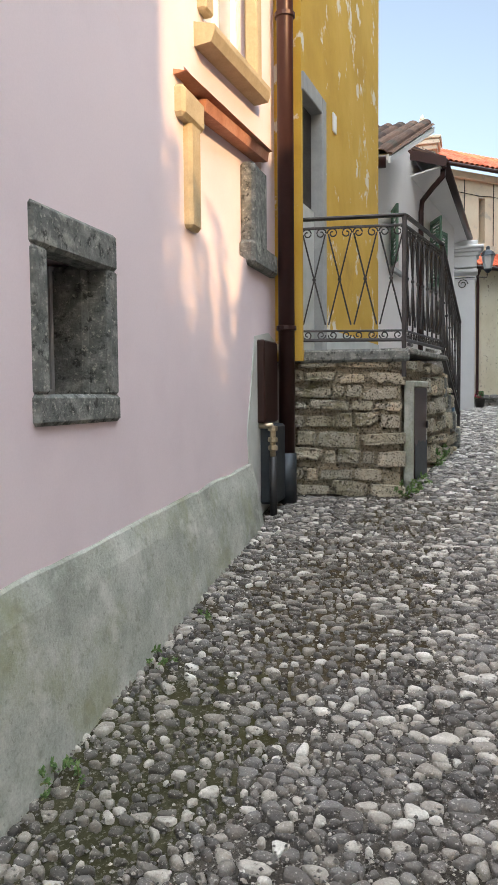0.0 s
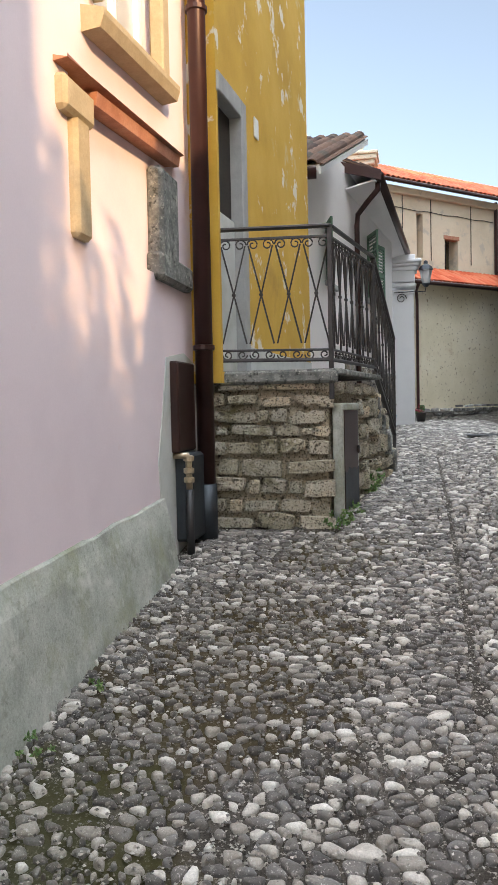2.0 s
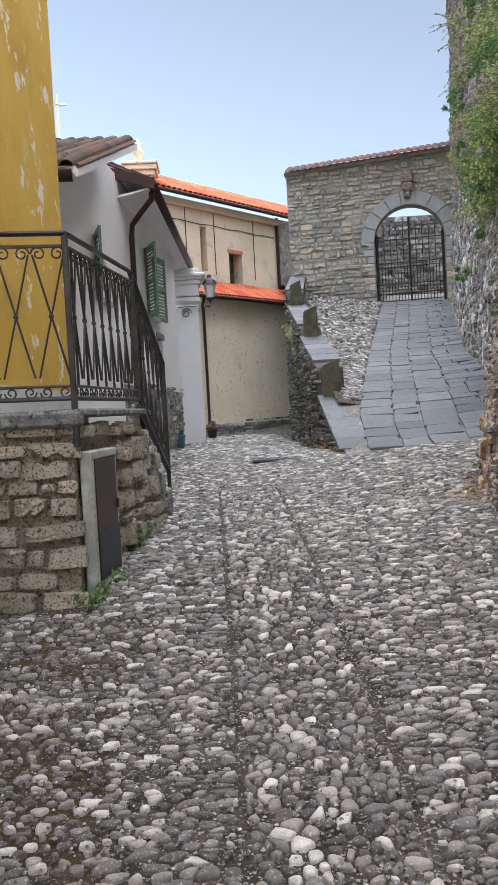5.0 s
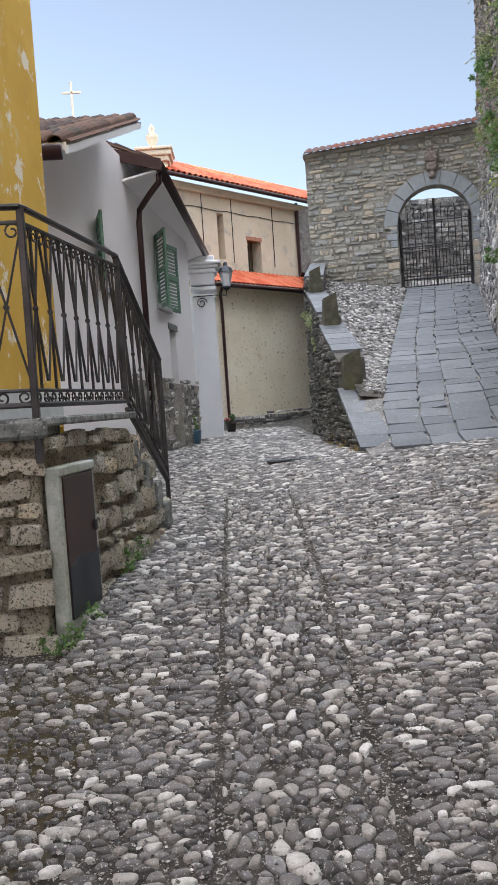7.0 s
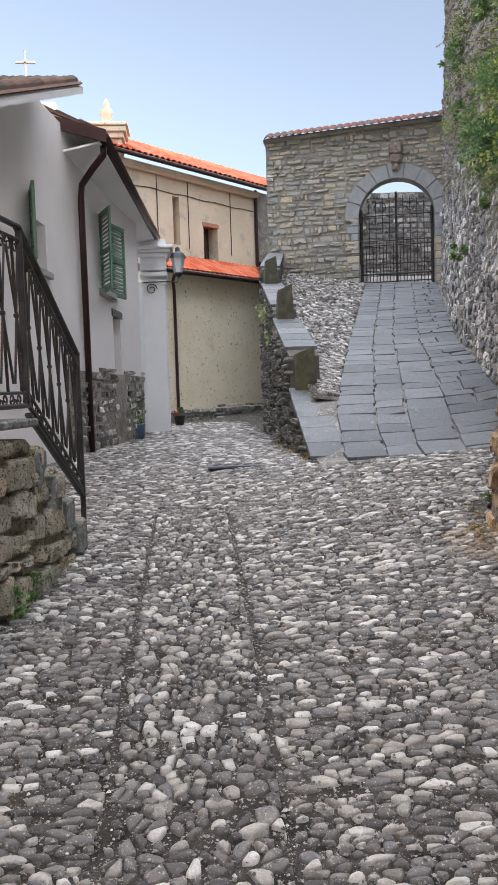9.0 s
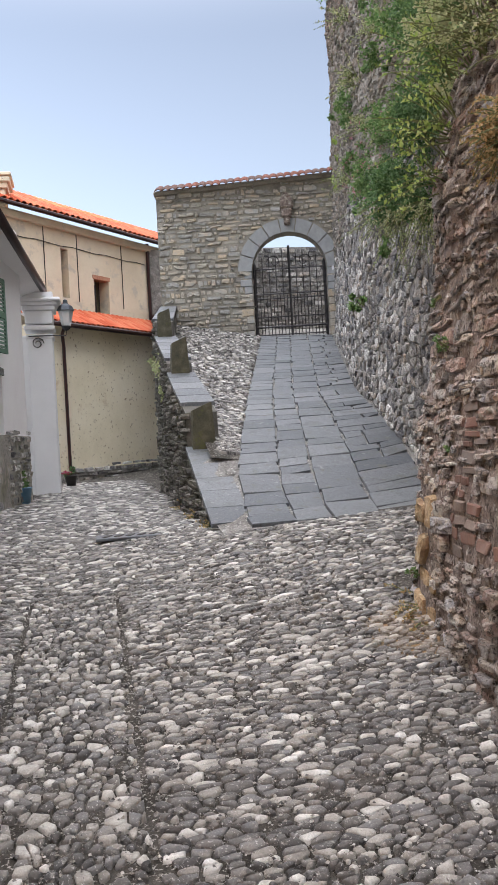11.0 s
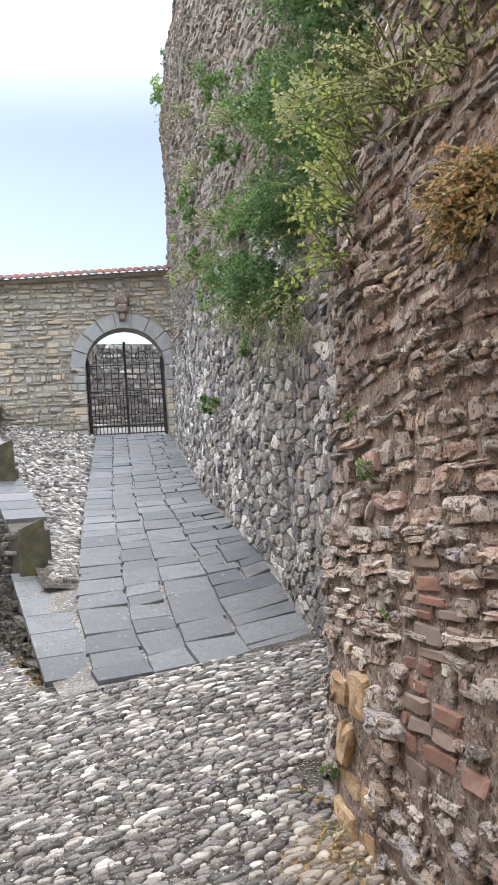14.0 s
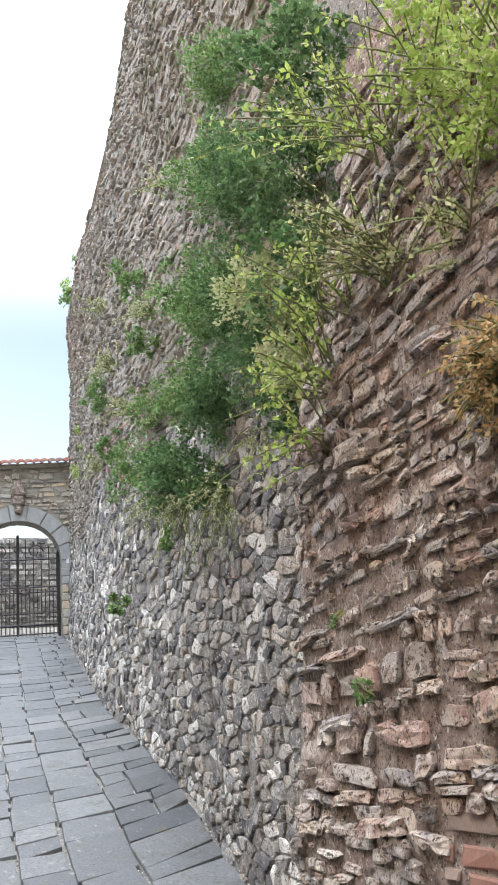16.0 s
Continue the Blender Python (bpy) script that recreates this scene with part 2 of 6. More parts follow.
m_mortar = mat("dark_mortar", [(0.10, 0.08, 0.068), (0.24, 0.18, 0.15), (0.36, 0.29, 0.245), (0.44, 0.40, 0.36)], 11, 0.95, 0, 1.0, 60, vary=0.5, spots=[(2.6, 0.56, 0.70, (0.19, 0.13, 0.105)), (7.0, 0.60, 0.70, (0.42, 0.35, 0.28)), (24, 0.56, 0.63, (0.09, 0.07, 0.058)), (38, 0.58, 0.64, (0.60, 0.56, 0.50)), (85, 0.55, 0.62, (0.07, 0.057, 0.048)), (14, 0.62, 0.68, (0.66, 0.61, 0.53))], dist=0.03)
CASTLE_RAMP = [(0.085, 0.083, 0.088), (0.16, 0.155, 0.16), (0.24, 0.23, 0.22), (0.34, 0.315, 0.285), (0.19, 0.17, 0.15), (0.29, 0.285, 0.285), (0.46, 0.435, 0.40), (0.38, 0.32, 0.26), (0.62, 0.60, 0.56), (0.74, 0.72, 0.68)]
m_castle = mat("castle_stone", CASTLE_RAMP, 9, 0.9, 0, 1.0, 60, rand="island", vary=0.4, spots=[(2.0, 0.56, 0.70, (0.14, 0.125, 0.11)), (5.5, 0.58, 0.67, (0.44, 0.42, 0.385)), (22, 0.57, 0.64, (0.07, 0.067, 0.062)), (34, 0.58, 0.64, (0.60, 0.585, 0.55)), (80, 0.55, 0.62, (0.07, 0.066, 0.06))], dist=0.02)
m_castle1 = mat("castle_stone_single", CASTLE_RAMP, 9, 0.9, 0, 1.0, 60, rand="object", vary=0.4, spots=[(2.0, 0.56, 0.70, (0.14, 0.125, 0.11)), (5.5, 0.58, 0.67, (0.44, 0.42, 0.385)), (22, 0.57, 0.64, (0.07, 0.067, 0.062)), (34, 0.58, 0.64, (0.60, 0.585, 0.55)), (80, 0.55, 0.62, (0.07, 0.066, 0.06))], dist=0.02)
m_castlemortar = mat("castle_mortar", [(0.13, 0.12, 0.11), (0.25, 0.235, 0.215), (0.36, 0.34, 0.31)], 3, 0.95, 0, 1.0, 25, vary=0.4, spots=[(2.0, 0.56, 0.70, (0.14, 0.125, 0.11)), (5.5, 0.58, 0.67, (0.44, 0.42, 0.385)), (22, 0.57, 0.64, (0.07, 0.067, 0.062)), (34, 0.58, 0.64, (0.60, 0.585, 0.55)), (80, 0.55, 0.62, (0.07, 0.066, 0.06))], dist=0.03)
HIGH_RAMP = [(0.15, 0.14, 0.125), (0.34, 0.305, 0.265), (0.26, 0.24, 0.22), (0.42, 0.385, 0.335), (0.36, 0.30, 0.255), (0.46, 0.42, 0.37), (0.30, 0.285, 0.265), (0.54, 0.50, 0.45)]
m_castle_high = mat("castle_stone_high", HIGH_RAMP, 9, 0.9, 0, 1.0, 60, rand="island", vary=0.45, spots=[(1.3, 0.53, 0.66, (0.20, 0.195, 0.125)), (6.0, 0.55, 0.64, (0.46, 0.385, 0.325)), (16, 0.56, 0.63, (0.13, 0.12, 0.10)), (45, 0.57, 0.63, (0.10, 0.09, 0.08))], dist=0.02)
m_highmortar = mat("castle_mortar_high", [(0.26, 0.24, 0.20), (0.38, 0.35, 0.31), (0.46, 0.425, 0.37)], 3, 0.95, 0, 1.0, 25, vary=0.45, spots=[(1.3, 0.53, 0.66, (0.20, 0.195, 0.125)), (6.0, 0.55, 0.64, (0.46, 0.385, 0.325)), (16, 0.56, 0.63, (0.13, 0.12, 0.10)), (45, 0.57, 0.63, (0.10, 0.09, 0.08))], dist=0.03)
GATE_RAMP = [(0.24, 0.225, 0.195), (0.40, 0.365, 0.30), (0.51, 0.465, 0.385), (0.34, 0.34, 0.325), (0.58, 0.47, 0.33), (0.45, 0.44, 0.415), (0.30, 0.285, 0.255)]
m_gatestone = mat("gate_wall_stone", GATE_RAMP, 4, 0.9, 0, 0.8, 40, rand="object", vary=0.35, spots=[(5, 0.58, 0.68, (0.20, 0.195, 0.18)), (30, 0.6, 0.68, (0.46, 0.43, 0.37))])
m_gatestone2 = mat("gate_wall_stone_rest", GATE_RAMP, 4, 0.9, 0, 0.8, 40, rand="island", vary=0.35, spots=[(5, 0.58, 0.68, (0.20, 0.195, 0.18)), (30, 0.6, 0.68, (0.46, 0.43, 0.37))])
m_gatemortar = mat("gate_mortar", [(0.20, 0.185, 0.155), (0.30, 0.275, 0.225), (0.36, 0.33, 0.27)], 3, 0.95, 0, 0.8, 30, vary=0.35)
m_flag = mat("slate_flag", [(0.07, 0.077, 0.087), (0.105, 0.112, 0.122), (0.125, 0.132, 0.14), (0.165, 0.172, 0.18)], 5, 0.5, 0, 0.7, 45, rand="object", vary=0.38, spots=[(2.2, 0.55, 0.70, (0.09, 0.095, 0.095)), (7, 0.58, 0.68, (0.10, 0.10, 0.075)), (16, 0.60, 0.68, (0.24, 0.245, 0.24)), (50, 0.57, 0.64, (0.05, 0.052, 0.055))])
m_balc = mat("balcony_stone", [(0.34, 0.315, 0.235), (0.46, 0.425, 0.32), (0.54, 0.49, 0.38), (0.40, 0.385, 0.315), (0.47, 0.44, 0.35), (0.68, 0.57, 0.40)], 9, 0.9, 0, 0.9, 55, rand="object", vary=0.28, spots=[(3, 0.55, 0.70, (0.19, 0.175, 0.095)), (9, 0.58, 0.68, (0.40, 0.365, 0.28)), (26, 0.56, 0.63, (0.10, 0.088, 0.062)), (36, 0.56, 0.62, (0.50, 0.465, 0.39)), (80, 0.54, 0.61, (0.07, 0.06, 0.045))], dist=0.03)
m_balcmortar = mat("tan_mortar", [(0.27, 0.235, 0.165), (0.42, 0.37, 0.275), (0.50, 0.45, 0.345)], 6, 0.95, 0, 1.0, 60, vary=0.35, spots=[(3, 0.55, 0.70, (0.19, 0.175, 0.095)), (9, 0.58, 0.68, (0.40, 0.365, 0.28)), (26, 0.56, 0.63, (0.10, 0.088, 0.062)), (36, 0.56, 0.62, (0.50, 0.465, 0.39)), (80, 0.54, 0.61, (0.07, 0.06, 0.045))], dist=0.03)
m_leaf = mat("green_leaf", [(0.09, 0.17, 0.055), (0.16, 0.28, 0.09), (0.30, 0.41, 0.18)], 3, 0.6, 0, 0, 30, rand="island", vary=0.1)
m_leaf_dark = mat("dark_leaf", [(0.054, 0.115, 0.041), (0.101, 0.196, 0.068), (0.189, 0.297, 0.135)], 3, 0.6, 0, 0, 30, rand="island", vary=0.1)
m_leaf_pale = mat("pale_leaf", [(0.30, 0.36, 0.16), (0.44, 0.48, 0.25), (0.54, 0.53, 0.33), (0.30, 0.40, 0.15)], 3, 0.7, 0, 0, 30, rand="island", vary=0.1)
m_leaf_lime = mat("lime_leaf", [(0.22, 0.33, 0.07), (0.34, 0.46, 0.11), (0.48, 0.56, 0.20)], 3, 0.6, 0, 0, 30, rand="island", vary=0.1)
m_dry = mat("dry_grass", [(0.34, 0.22, 0.10), (0.50, 0.35, 0.17), (0.58, 0.46, 0.26)], 5, 0.8, 0, 0, 30, rand="island", vary=0.1)
m_pinkflower = mat("pink_flower", [(0.45, 0.13, 0.20), (0.6, 0.28, 0.34)], 5, 0.7, 0, 0, 30, rand="island", vary=0.1)
m_redflower = mat("red_flower", [(0.30, 0.01, 0.05), (0.42, 0.03, 0.09)], 5, 0.7, 0, 0, 30, rand="island", vary=0.1)
m_stem = mat("plant_stem", [(0.12, 0.16, 0.06), (0.2, 0.2, 0.09)], 5, 0.8, 0, 0, 30, vary=0.1)
for m_ in (m_tile_old, m_tile_new, m_tile_gate, m_soil):
    m_.node_tree.nodes["Principled BSDF"].inputs["Specular IOR Level"].default_value = 0.12
# light passes through thin leaves
for m_ in (m_leaf, m_leaf_dark, m_leaf_lime, m_leaf_pale, m_dry):
    nt = m_.node_tree
    bs_ = nt.nodes["Principled BSDF"]
    tr_, mx_ = nt.nodes.new("ShaderNodeBsdfTranslucent"), nt.nodes.new("ShaderNodeMixShader")
    nt.links.new(bs_.inputs["Base Color"].links[0].from_socket, tr_.inputs["Color"])
    mx_.inputs[0].default_value = 0.4
    nt.links.new(bs_.outputs[0], mx_.inputs[1])
    nt.links.new(tr_.outputs[0], mx_.inputs[2])
    nt.links.new(mx_.outputs[0], nt.nodes["Material Output"].inputs["Surface"])
m_glass = bpy.data.materials.new("lamp_glass")
m_glass.use_nodes = True
m_glass.node_tree.nodes["Principled BSDF"].inputs["Base Color"].default_value = (0.85, 0.9, 0.95, 1)
m_glass.node_tree.nodes["Principled BSDF"].inputs["Roughness"].default_value = 0.25
m_glass.node_tree.nodes["Principled BSDF"].inputs["Transmission Weight"].default_value = 0.6

# ---- mesh helpers ----
R = random.Random(7)
ORIGIN = {}

class Geo:
    def __init__(self):
        self.v, self.f = [], []
    def add(self, verts, faces):
        k = len(self.v)
        self.v.extend(tuple(p) for p in verts)
        self.f.extend(tuple(i + k for i in q) for q in faces)
        return self
    def box(self, c, size, b=0.006, m=None):
        """A box with chamfered edges, centred on c."""
        h = [s / 2 for s in size]
        b = min(b, min(h) * 0.5)
        vs, idx = [], {}
        for sx in (-1, 1):
            for sy in (-1, 1):
                for sz in (-1, 1):
                    for a in range(3):
                        d = [b, b, b]
                        d[a] = 0
                        idx[(sx, sy, sz, a)] = len(vs)
                        vs.append(Vector((sx * (h[0] - d[0]), sy * (h[1] - d[1]), sz * (h[2] - d[2]))))
        fs = []
        ring = ((-1, -1), (1, -1), (1, 1), (-1, 1))
        def key(a, s, p, q):
            k = [0, 0, 0]
            k[a], k[(a + 1) % 3], k[(a + 2) % 3] = s, p, q
            return tuple(k)
        for a in range(3):
            for s in (-1, 1):
                q = [idx[key(a, s, p1, p2) + (a,)] for p1, p2 in ring]
                fs.append(q if s > 0 else q[::-1])
            e, g = (a + 1) % 3, (a + 2) % 3
            for p1, p2 in ring:
                lo, hi = key(a, -1, p1, p2), key(a, 1, p1, p2)
                fs.append([idx[lo + (e,)], idx[hi + (e,)], idx[hi + (g,)], idx[lo + (g,)]])
        for sx in (-1, 1):
            for sy in (-1, 1):
                for sz in (-1, 1):
                    fs.append([idx[(sx, sy, sz, a)] for a in range(3)])
        m = m or Matrix.Identity(4)
        c = Vector(c)
        return self.add([m @ p + c for p in vs], fs)
    def tube(self, path, r, n=8, cap=True, flat=1.0):
        path = [Vector(p) for p in path]
        rs = r if isinstance(r, (list, tuple)) else [r] * len(path)
        vs, fs = [], []
        up = Vector((0.13, 0.21, 0.97))
        for i, p in enumerate(path):
            d = (path[min(i + 1, len(path) - 1)] - path[max(i - 1, 0)]).normalized()
            a = d.cross(up)
            if a.length < 0.05:
                a = d.cross(Vector((1, 0, 0)))
            a.normalize()
            b = d.cross(a)
            for k in range(n):
                t = 2 * math.pi * (k + 0.5) / n
                vs.append(p + a * math.cos(t) * rs[i] + b * math.sin(t) * rs[i] * flat)
        for i in range(len(path) - 1):
            for k in range(n):
                fs.append((i * n + k, i * n + (k + 1) % n, (i + 1) * n + (k + 1) % n, (i + 1) * n + k))
        if cap:
            fs.append(tuple(range(n))[::-1])
            fs.append(tuple((len(path) - 1) * n + k for k in range(n)))
        return self.add(vs, fs)
    def lathe(self, c, prof, n=16, m=None):
        """prof: (radius, height) pairs from the foot up."""
        m = m or Matrix.Identity(4)
        vs, fs = [], []
        for r, z in prof:
            for k in range(n):
                t = 2 * math.pi * k / n
                vs.append(m @ Vector((r * math.cos(t), r * math.sin(t), z)) + Vector(c))
        for i in range(len(prof) - 1):
            for k in range(n):
                fs.append((i * n + k, i * n + (k + 1) % n, (i + 1) * n + (k + 1) % n, (i + 1) * n + k))
        fs.append(tuple(range(n))[::-1])
        fs.append(tuple((len(prof) - 1) * n + k for k in range(n)))
        return self.add(vs, fs)
    def prism(self, poly, off):
        """A closed outline pushed along off."""
        off = Vector(off)
        n = len(poly)
        vs = [Vector(p) for p in poly] + [Vector(p) + off for p in poly]
        fs = [tuple(range(n))[::-1], tuple(range(n, 2 * n))]
        fs += [(k, (k + 1) % n, n + (k + 1) % n, n + k) for k in range(n)]
        return self.add(vs, fs)

def obj(name, geo, material, base=None, smooth=False):
    me = bpy.data.meshes.new(name)
    o = Vector(base) if base is not None else Vector((0, 0, 0))
    me.from_pydata([tuple(Vector(p) - o) for p in geo.v], [], geo.f)
    me.materials.append(material)
    if smooth:
        me.polygons.foreach_set("use_smooth", [True] * len(me.polygons))
    ob = new(name, me)
    ob.location = o
    ORIGIN[ob.name] = o
    return ob

def part(name, geo, material, parent, label="", smooth=False):
    o = ORIGIN[parent.name]
    me = bpy.data.meshes.new(name)
    me.from_pydata([tuple(Vector(p) - o) for p in geo.v], [], geo.f)
    me.materials.append(material)
    if smooth:
        me.polygons.foreach_set("use_smooth", [True] * len(me.polygons))
    ob = new(name, me)
    ob.parent = parent
    ORIGIN[ob.name] = o
    return tagged(ob, label)

def thing(name, base, label, category, group="", kind=""):
    ob = new(name)
    ob.location = base
    ob.empty_display_size = 0.1
    ORIGIN[ob.name] = Vector(base)
    return tagged(ob, label, category, group, kind)

def struct(name, geo, material, label, category):
    return tagged(obj(name, geo, material), label, category, kind="structure")

def lerp(x, xs, ys):
    return float(np.interp(x, xs, ys))

def nz(x, y, z=0.0):
    return noise.noise(Vector((x, y, z)))

# ---- ground ----
GY = (-14, 0.0, 1.5, 2.5, 3.6, 4.65, 6.13, 7.4, 8.0, 10.0, 12.0, 14.0, 19.0, 24.0, 27.0, 30.0, 40.0)
GZ = (-1.9, 0.09, 0.30, 0.455, 0.61, 0.75, 0.965, 1.06, 1.10, 1.22, 1.25, 1.25, 1.2, 1.22, 1.3, 1.62, 2.6)
def ground_z(x, y):
    z = lerp(y, GY, GZ)
    z += lerp(x, (0.6, 2.6, 4.2), (0, 0.18, 0.27)) * lerp(y, (5, 9, 11, 14), (0.3, 1, 1, 0))
    return z + 0.012 * nz(x * 0.9, y * 0.9)

RY, RZ = (9.8, 10.4, 11.2, 12.0, 14.0, 24.0, 30.0), (1.385, 1.43, 1.63, 1.92, 2.5, 5.0, 6.1)
def ramp_z(y):
    return lerp(y, RY, RZ)
def ramp_left(y):
    return lerp(y, (10.4, 11.8, 15.5, 23.3, 30), (2.25, 2.45, 3.38, 5.45, 7.2))
def castle_x(y):
    return lerp(y, (-4, 8.2, 9.3, 10.8, 12.6, 15.6, 23.9, 30), (3.6, 3.7, 3.95, 4.3, 4.7, 5.25, 7.62, 9.2))

xs = [-60, -30, -12, -6, -3] + [-2 + 0.2 * i for i in range(0, 28)] + [4.2, 6, 12, 30, 60]
ys = [-60, -30, -14] + [-6 + 0.5 * i for i in range(12)] + [0.2 * i for i in range(0, 61)] + [12.5 + i for i in range(22)] + [38, 45, 60]
g = Geo()
vs = [(x, y, ground_z(x, y) - 0.012) for y in ys for x in xs]
nx = len(xs)
g.add(vs, [(j * nx + i, j * nx + i + 1, (j + 1) * nx + i + 1, (j + 1) * nx + i) for j in range(len(ys) - 1) for i in range(nx - 1)])
ground = struct("ground", g, m_soil, "packed earth and grit between the street cobbles", "ground")

# ---- stones laid in courses on a face ----
def outline(hw, hh, rnd, jit):
    pts = []
    for sx, sy in ((1, -0.76), (1, 0.76), (0.84, 1), (-0.84, 1), (-1, 0.76), (-1, -0.76), (-0.84, -1), (0.84, -1)):
        pts.append((sx * hw * (1 - jit * rnd.random()), sy * hh * (1 - jit * rnd.random())))
    return pts

def stone(face, u, v, hw, hh, proud, rnd, jit=0.22, turn=0.0, deep=0.03):
    pts = outline(hw, hh, rnd, jit)
    c, s = math.cos(turn), math.sin(turn)
    tx, ty = rnd.uniform(-0.3, 0.3) * proud, rnd.uniform(-0.3, 0.3) * proud
    vs = []
    for k, (sc, w) in enumerate(((1.0, -deep), (0.96, proud * 0.55), (0.78, proud))):
        for px, py in pts:
            x, y = px * sc, py * sc
            tilt = (tx * px / hw + ty * py / hh) if k else 0
            vs.append(face(u + x * c - y * s, v + x * s + y * c, w + tilt))
    fs = []
    for k in range(2):
        for i in range(8):
            fs.append((k * 8 + i, k * 8 + (i + 1) % 8, k * 8 + 8 + (i + 1) % 8, k * 8 + 8 + i))
    fs.append(tuple(range(16, 24)))
    return vs, fs

def courses(face, u0, u1, low, high, cw, ch, rnd, proud=0.03, gap=0.012, wavy=0.04, jit=0.22, inside=None):
    """Irregular courses of stones between the heights low(u) and high(u)."""
    out = []
    vmin = min(low(u0 + (u1 - u0) * k / 10) for k in range(11))
    vmax = max(high(u0 + (u1 - u0) * k / 10) for k in range(11))
    v = vmin
    while v < vmax:
        h = ch * rnd.uniform(0.65, 1.4)
        u = u0
        ph = rnd.uniform(0, 50)
        while u < u1 - 0.02:
            w = min(cw * rnd.uniform(0.5, 1.7), u1 - u)
            if u1 - u - w < cw * 0.3:
                w = u1 - u
            cu, cv = u + w / 2, v + h / 2 + wavy * nz(u * 1.3, v * 1.3, ph * 0.02)
            if low(cu) + h * 0.3 < cv < high(cu) - h * 0.2 and (inside is None or inside(cu, cv)):
                hh = h / 2 - gap / 2
                out.append(stone(face, cu, cv, w / 2 - gap / 2, hh * rnd.uniform(0.85, 1.0), proud * rnd.uniform(0.4, 1.3), rnd, jit, rnd.uniform(-0.05, 0.05)))
            u += w
        v += h
    return out

def beds(face, u0, u1, low, high, cw, ch, rnd, proud, gap, inside=None, sag=0.05, rag=0.16, wide=False):
    """Rough courses of flat stones: heights wander, edges are ragged, some stones stand two courses high."""
    out = []
    vmin = min(low(u0 + (u1 - u0) * k / 10) for k in range(11))
    vmax = max(high(u0 + (u1 - u0) * k / 10) for k in range(11))
    v = vmin
    while v < vmax:
        h = ch * rnd.uniform(0.55, 1.5)
        u = u0 - rnd.uniform(0, cw)
        ph = rnd.uniform(0, 9)
        while u < u1:
            w = cw * (0.35 + 1.5 * rnd.random() ** 1.6)
            hk = h * rnd.uniform(0.62, 1.08)
            cu = u + w / 2
            cv = v + h / 2 + sag * nz(cu * 1.1, v * 1.5, ph * 0.1) + rnd.uniform(-0.12, 0.12) * h
            if u0 < cu < u1 and low(cu) - 0.02 < cv < high(cu) and (inside is None or (inside(cu, cv) and (not wide or (inside(cu - w * 0.42, cv) and inside(cu + w * 0.42, cv))))):
                a, b = max(0.008, w / 2 - gap), max(0.006, hk / 2 - gap * 0.7)
                tn = rnd.gauss(0, 0.05)
                ring = []
                for px, py in ((-1, -0.85), (-0.45, -1), (0.3, -1), (0.9, -0.95), (1, -0.1), (0.95, 0.8), (0.35, 1), (-0.4, 1), (-0.92, 0.9), (-1, 0.1)):
                    px, py = px * a * (1 - rag * rnd.random() * 1.2), py * b * (1 - rag * 1.6 * rnd.random())
                    ring.append((min(max(cu + px - py * tn, u0 - 0.012), u1 + 0.012), cv + py + px * tn))
                if rnd.random() < 0.25:
                    ring[rnd.choice((0, 3, 5, 8))] = (cu, cv + b * rnd.uniform(-0.5, 0.5))
                    ring = sorted(ring, key=lambda p: math.atan2((p[1] - cv) / b, (p[0] - cu) / a))
                st = cell_stone(face, (cu, cv, ring), proud * rnd.uniform(0.15, 1.7), 0.001, rnd, 0.04, 0, 0, 0.22)
                if st:
                    out.append(st)
            u += w
        v += h
    return out

def clip_cell(poly, mx, my, nx_, ny_):
    """Keep the side of the outline that lies against (nx_, ny_) from (mx, my)."""
    out = []
    m = len(poly)
    ds = [(x - mx) * nx_ + (y - my) * ny_ for x, y in poly]
    for k in range(m):
        a, b, da, db = poly[k], poly[(k + 1) % m], ds[k], ds[(k + 1) % m]
        if da <= 0:
            out.append(a)
        if (da < 0) != (db < 0) and da != db:
            t = da / (da - db)
            out.append((a[0] + (b[0] - a[0]) * t, a[1] + (b[1] - a[1]) * t))
    return out

def rubble(u0, u1, v0, v1, cw, ch, rnd, jit=0.42, drop=0.22, wavy=0.0):
    """Close-fitting irregular stones: outlines round jittered points, some of them dropped to leave larger stones."""
    pts = {}
    nu, nv = int((u1 - u0) / cw) + 1, int((v1 - v0) / ch) + 1
    for j in range(-1, nv + 1):
        for i in range(-1, nu + 1):
            if rnd.random() < drop:
                continue
            u = u0 + (i + 0.5 + (0.5 if j % 2 else 0) + rnd.uniform(-jit, jit)) * cw
            v = v0 + (j + 0.5 + rnd.uniform(-jit, jit) * 0.9) * ch + (wavy * nz(u * 0.9, j * 0.15, 7.0) if wavy else 0)
            pts[(i, j)] = (u / cw, v / ch)
    out = []
    for (i, j), (x, y) in pts.items():
        if i < 0 or j < 0 or i >= nu or j >= nv:
            continue
        poly = [(x - 1.4, y - 1.2), (x + 1.4, y - 1.2), (x + 1.4, y + 1.2), (x - 1.4, y + 1.2)]
        for dj in (-2, -1, 0, 1, 2):
            for di in (-2, -1, 0, 1, 2):
                q = pts.get((i + di, j + dj)) if (di or dj) else None
                if q:
                    poly = clip_cell(poly, (x + q[0]) / 2, (y + q[1]) / 2, q[0] - x, q[1] - y)
                    if len(poly) < 3:
                        break
            if len(poly) < 3:
                break
        if len(poly) >= 3:
            out.append((x * cw, y * ch, [(a * cw, b * ch) for a, b in poly]))
    return out

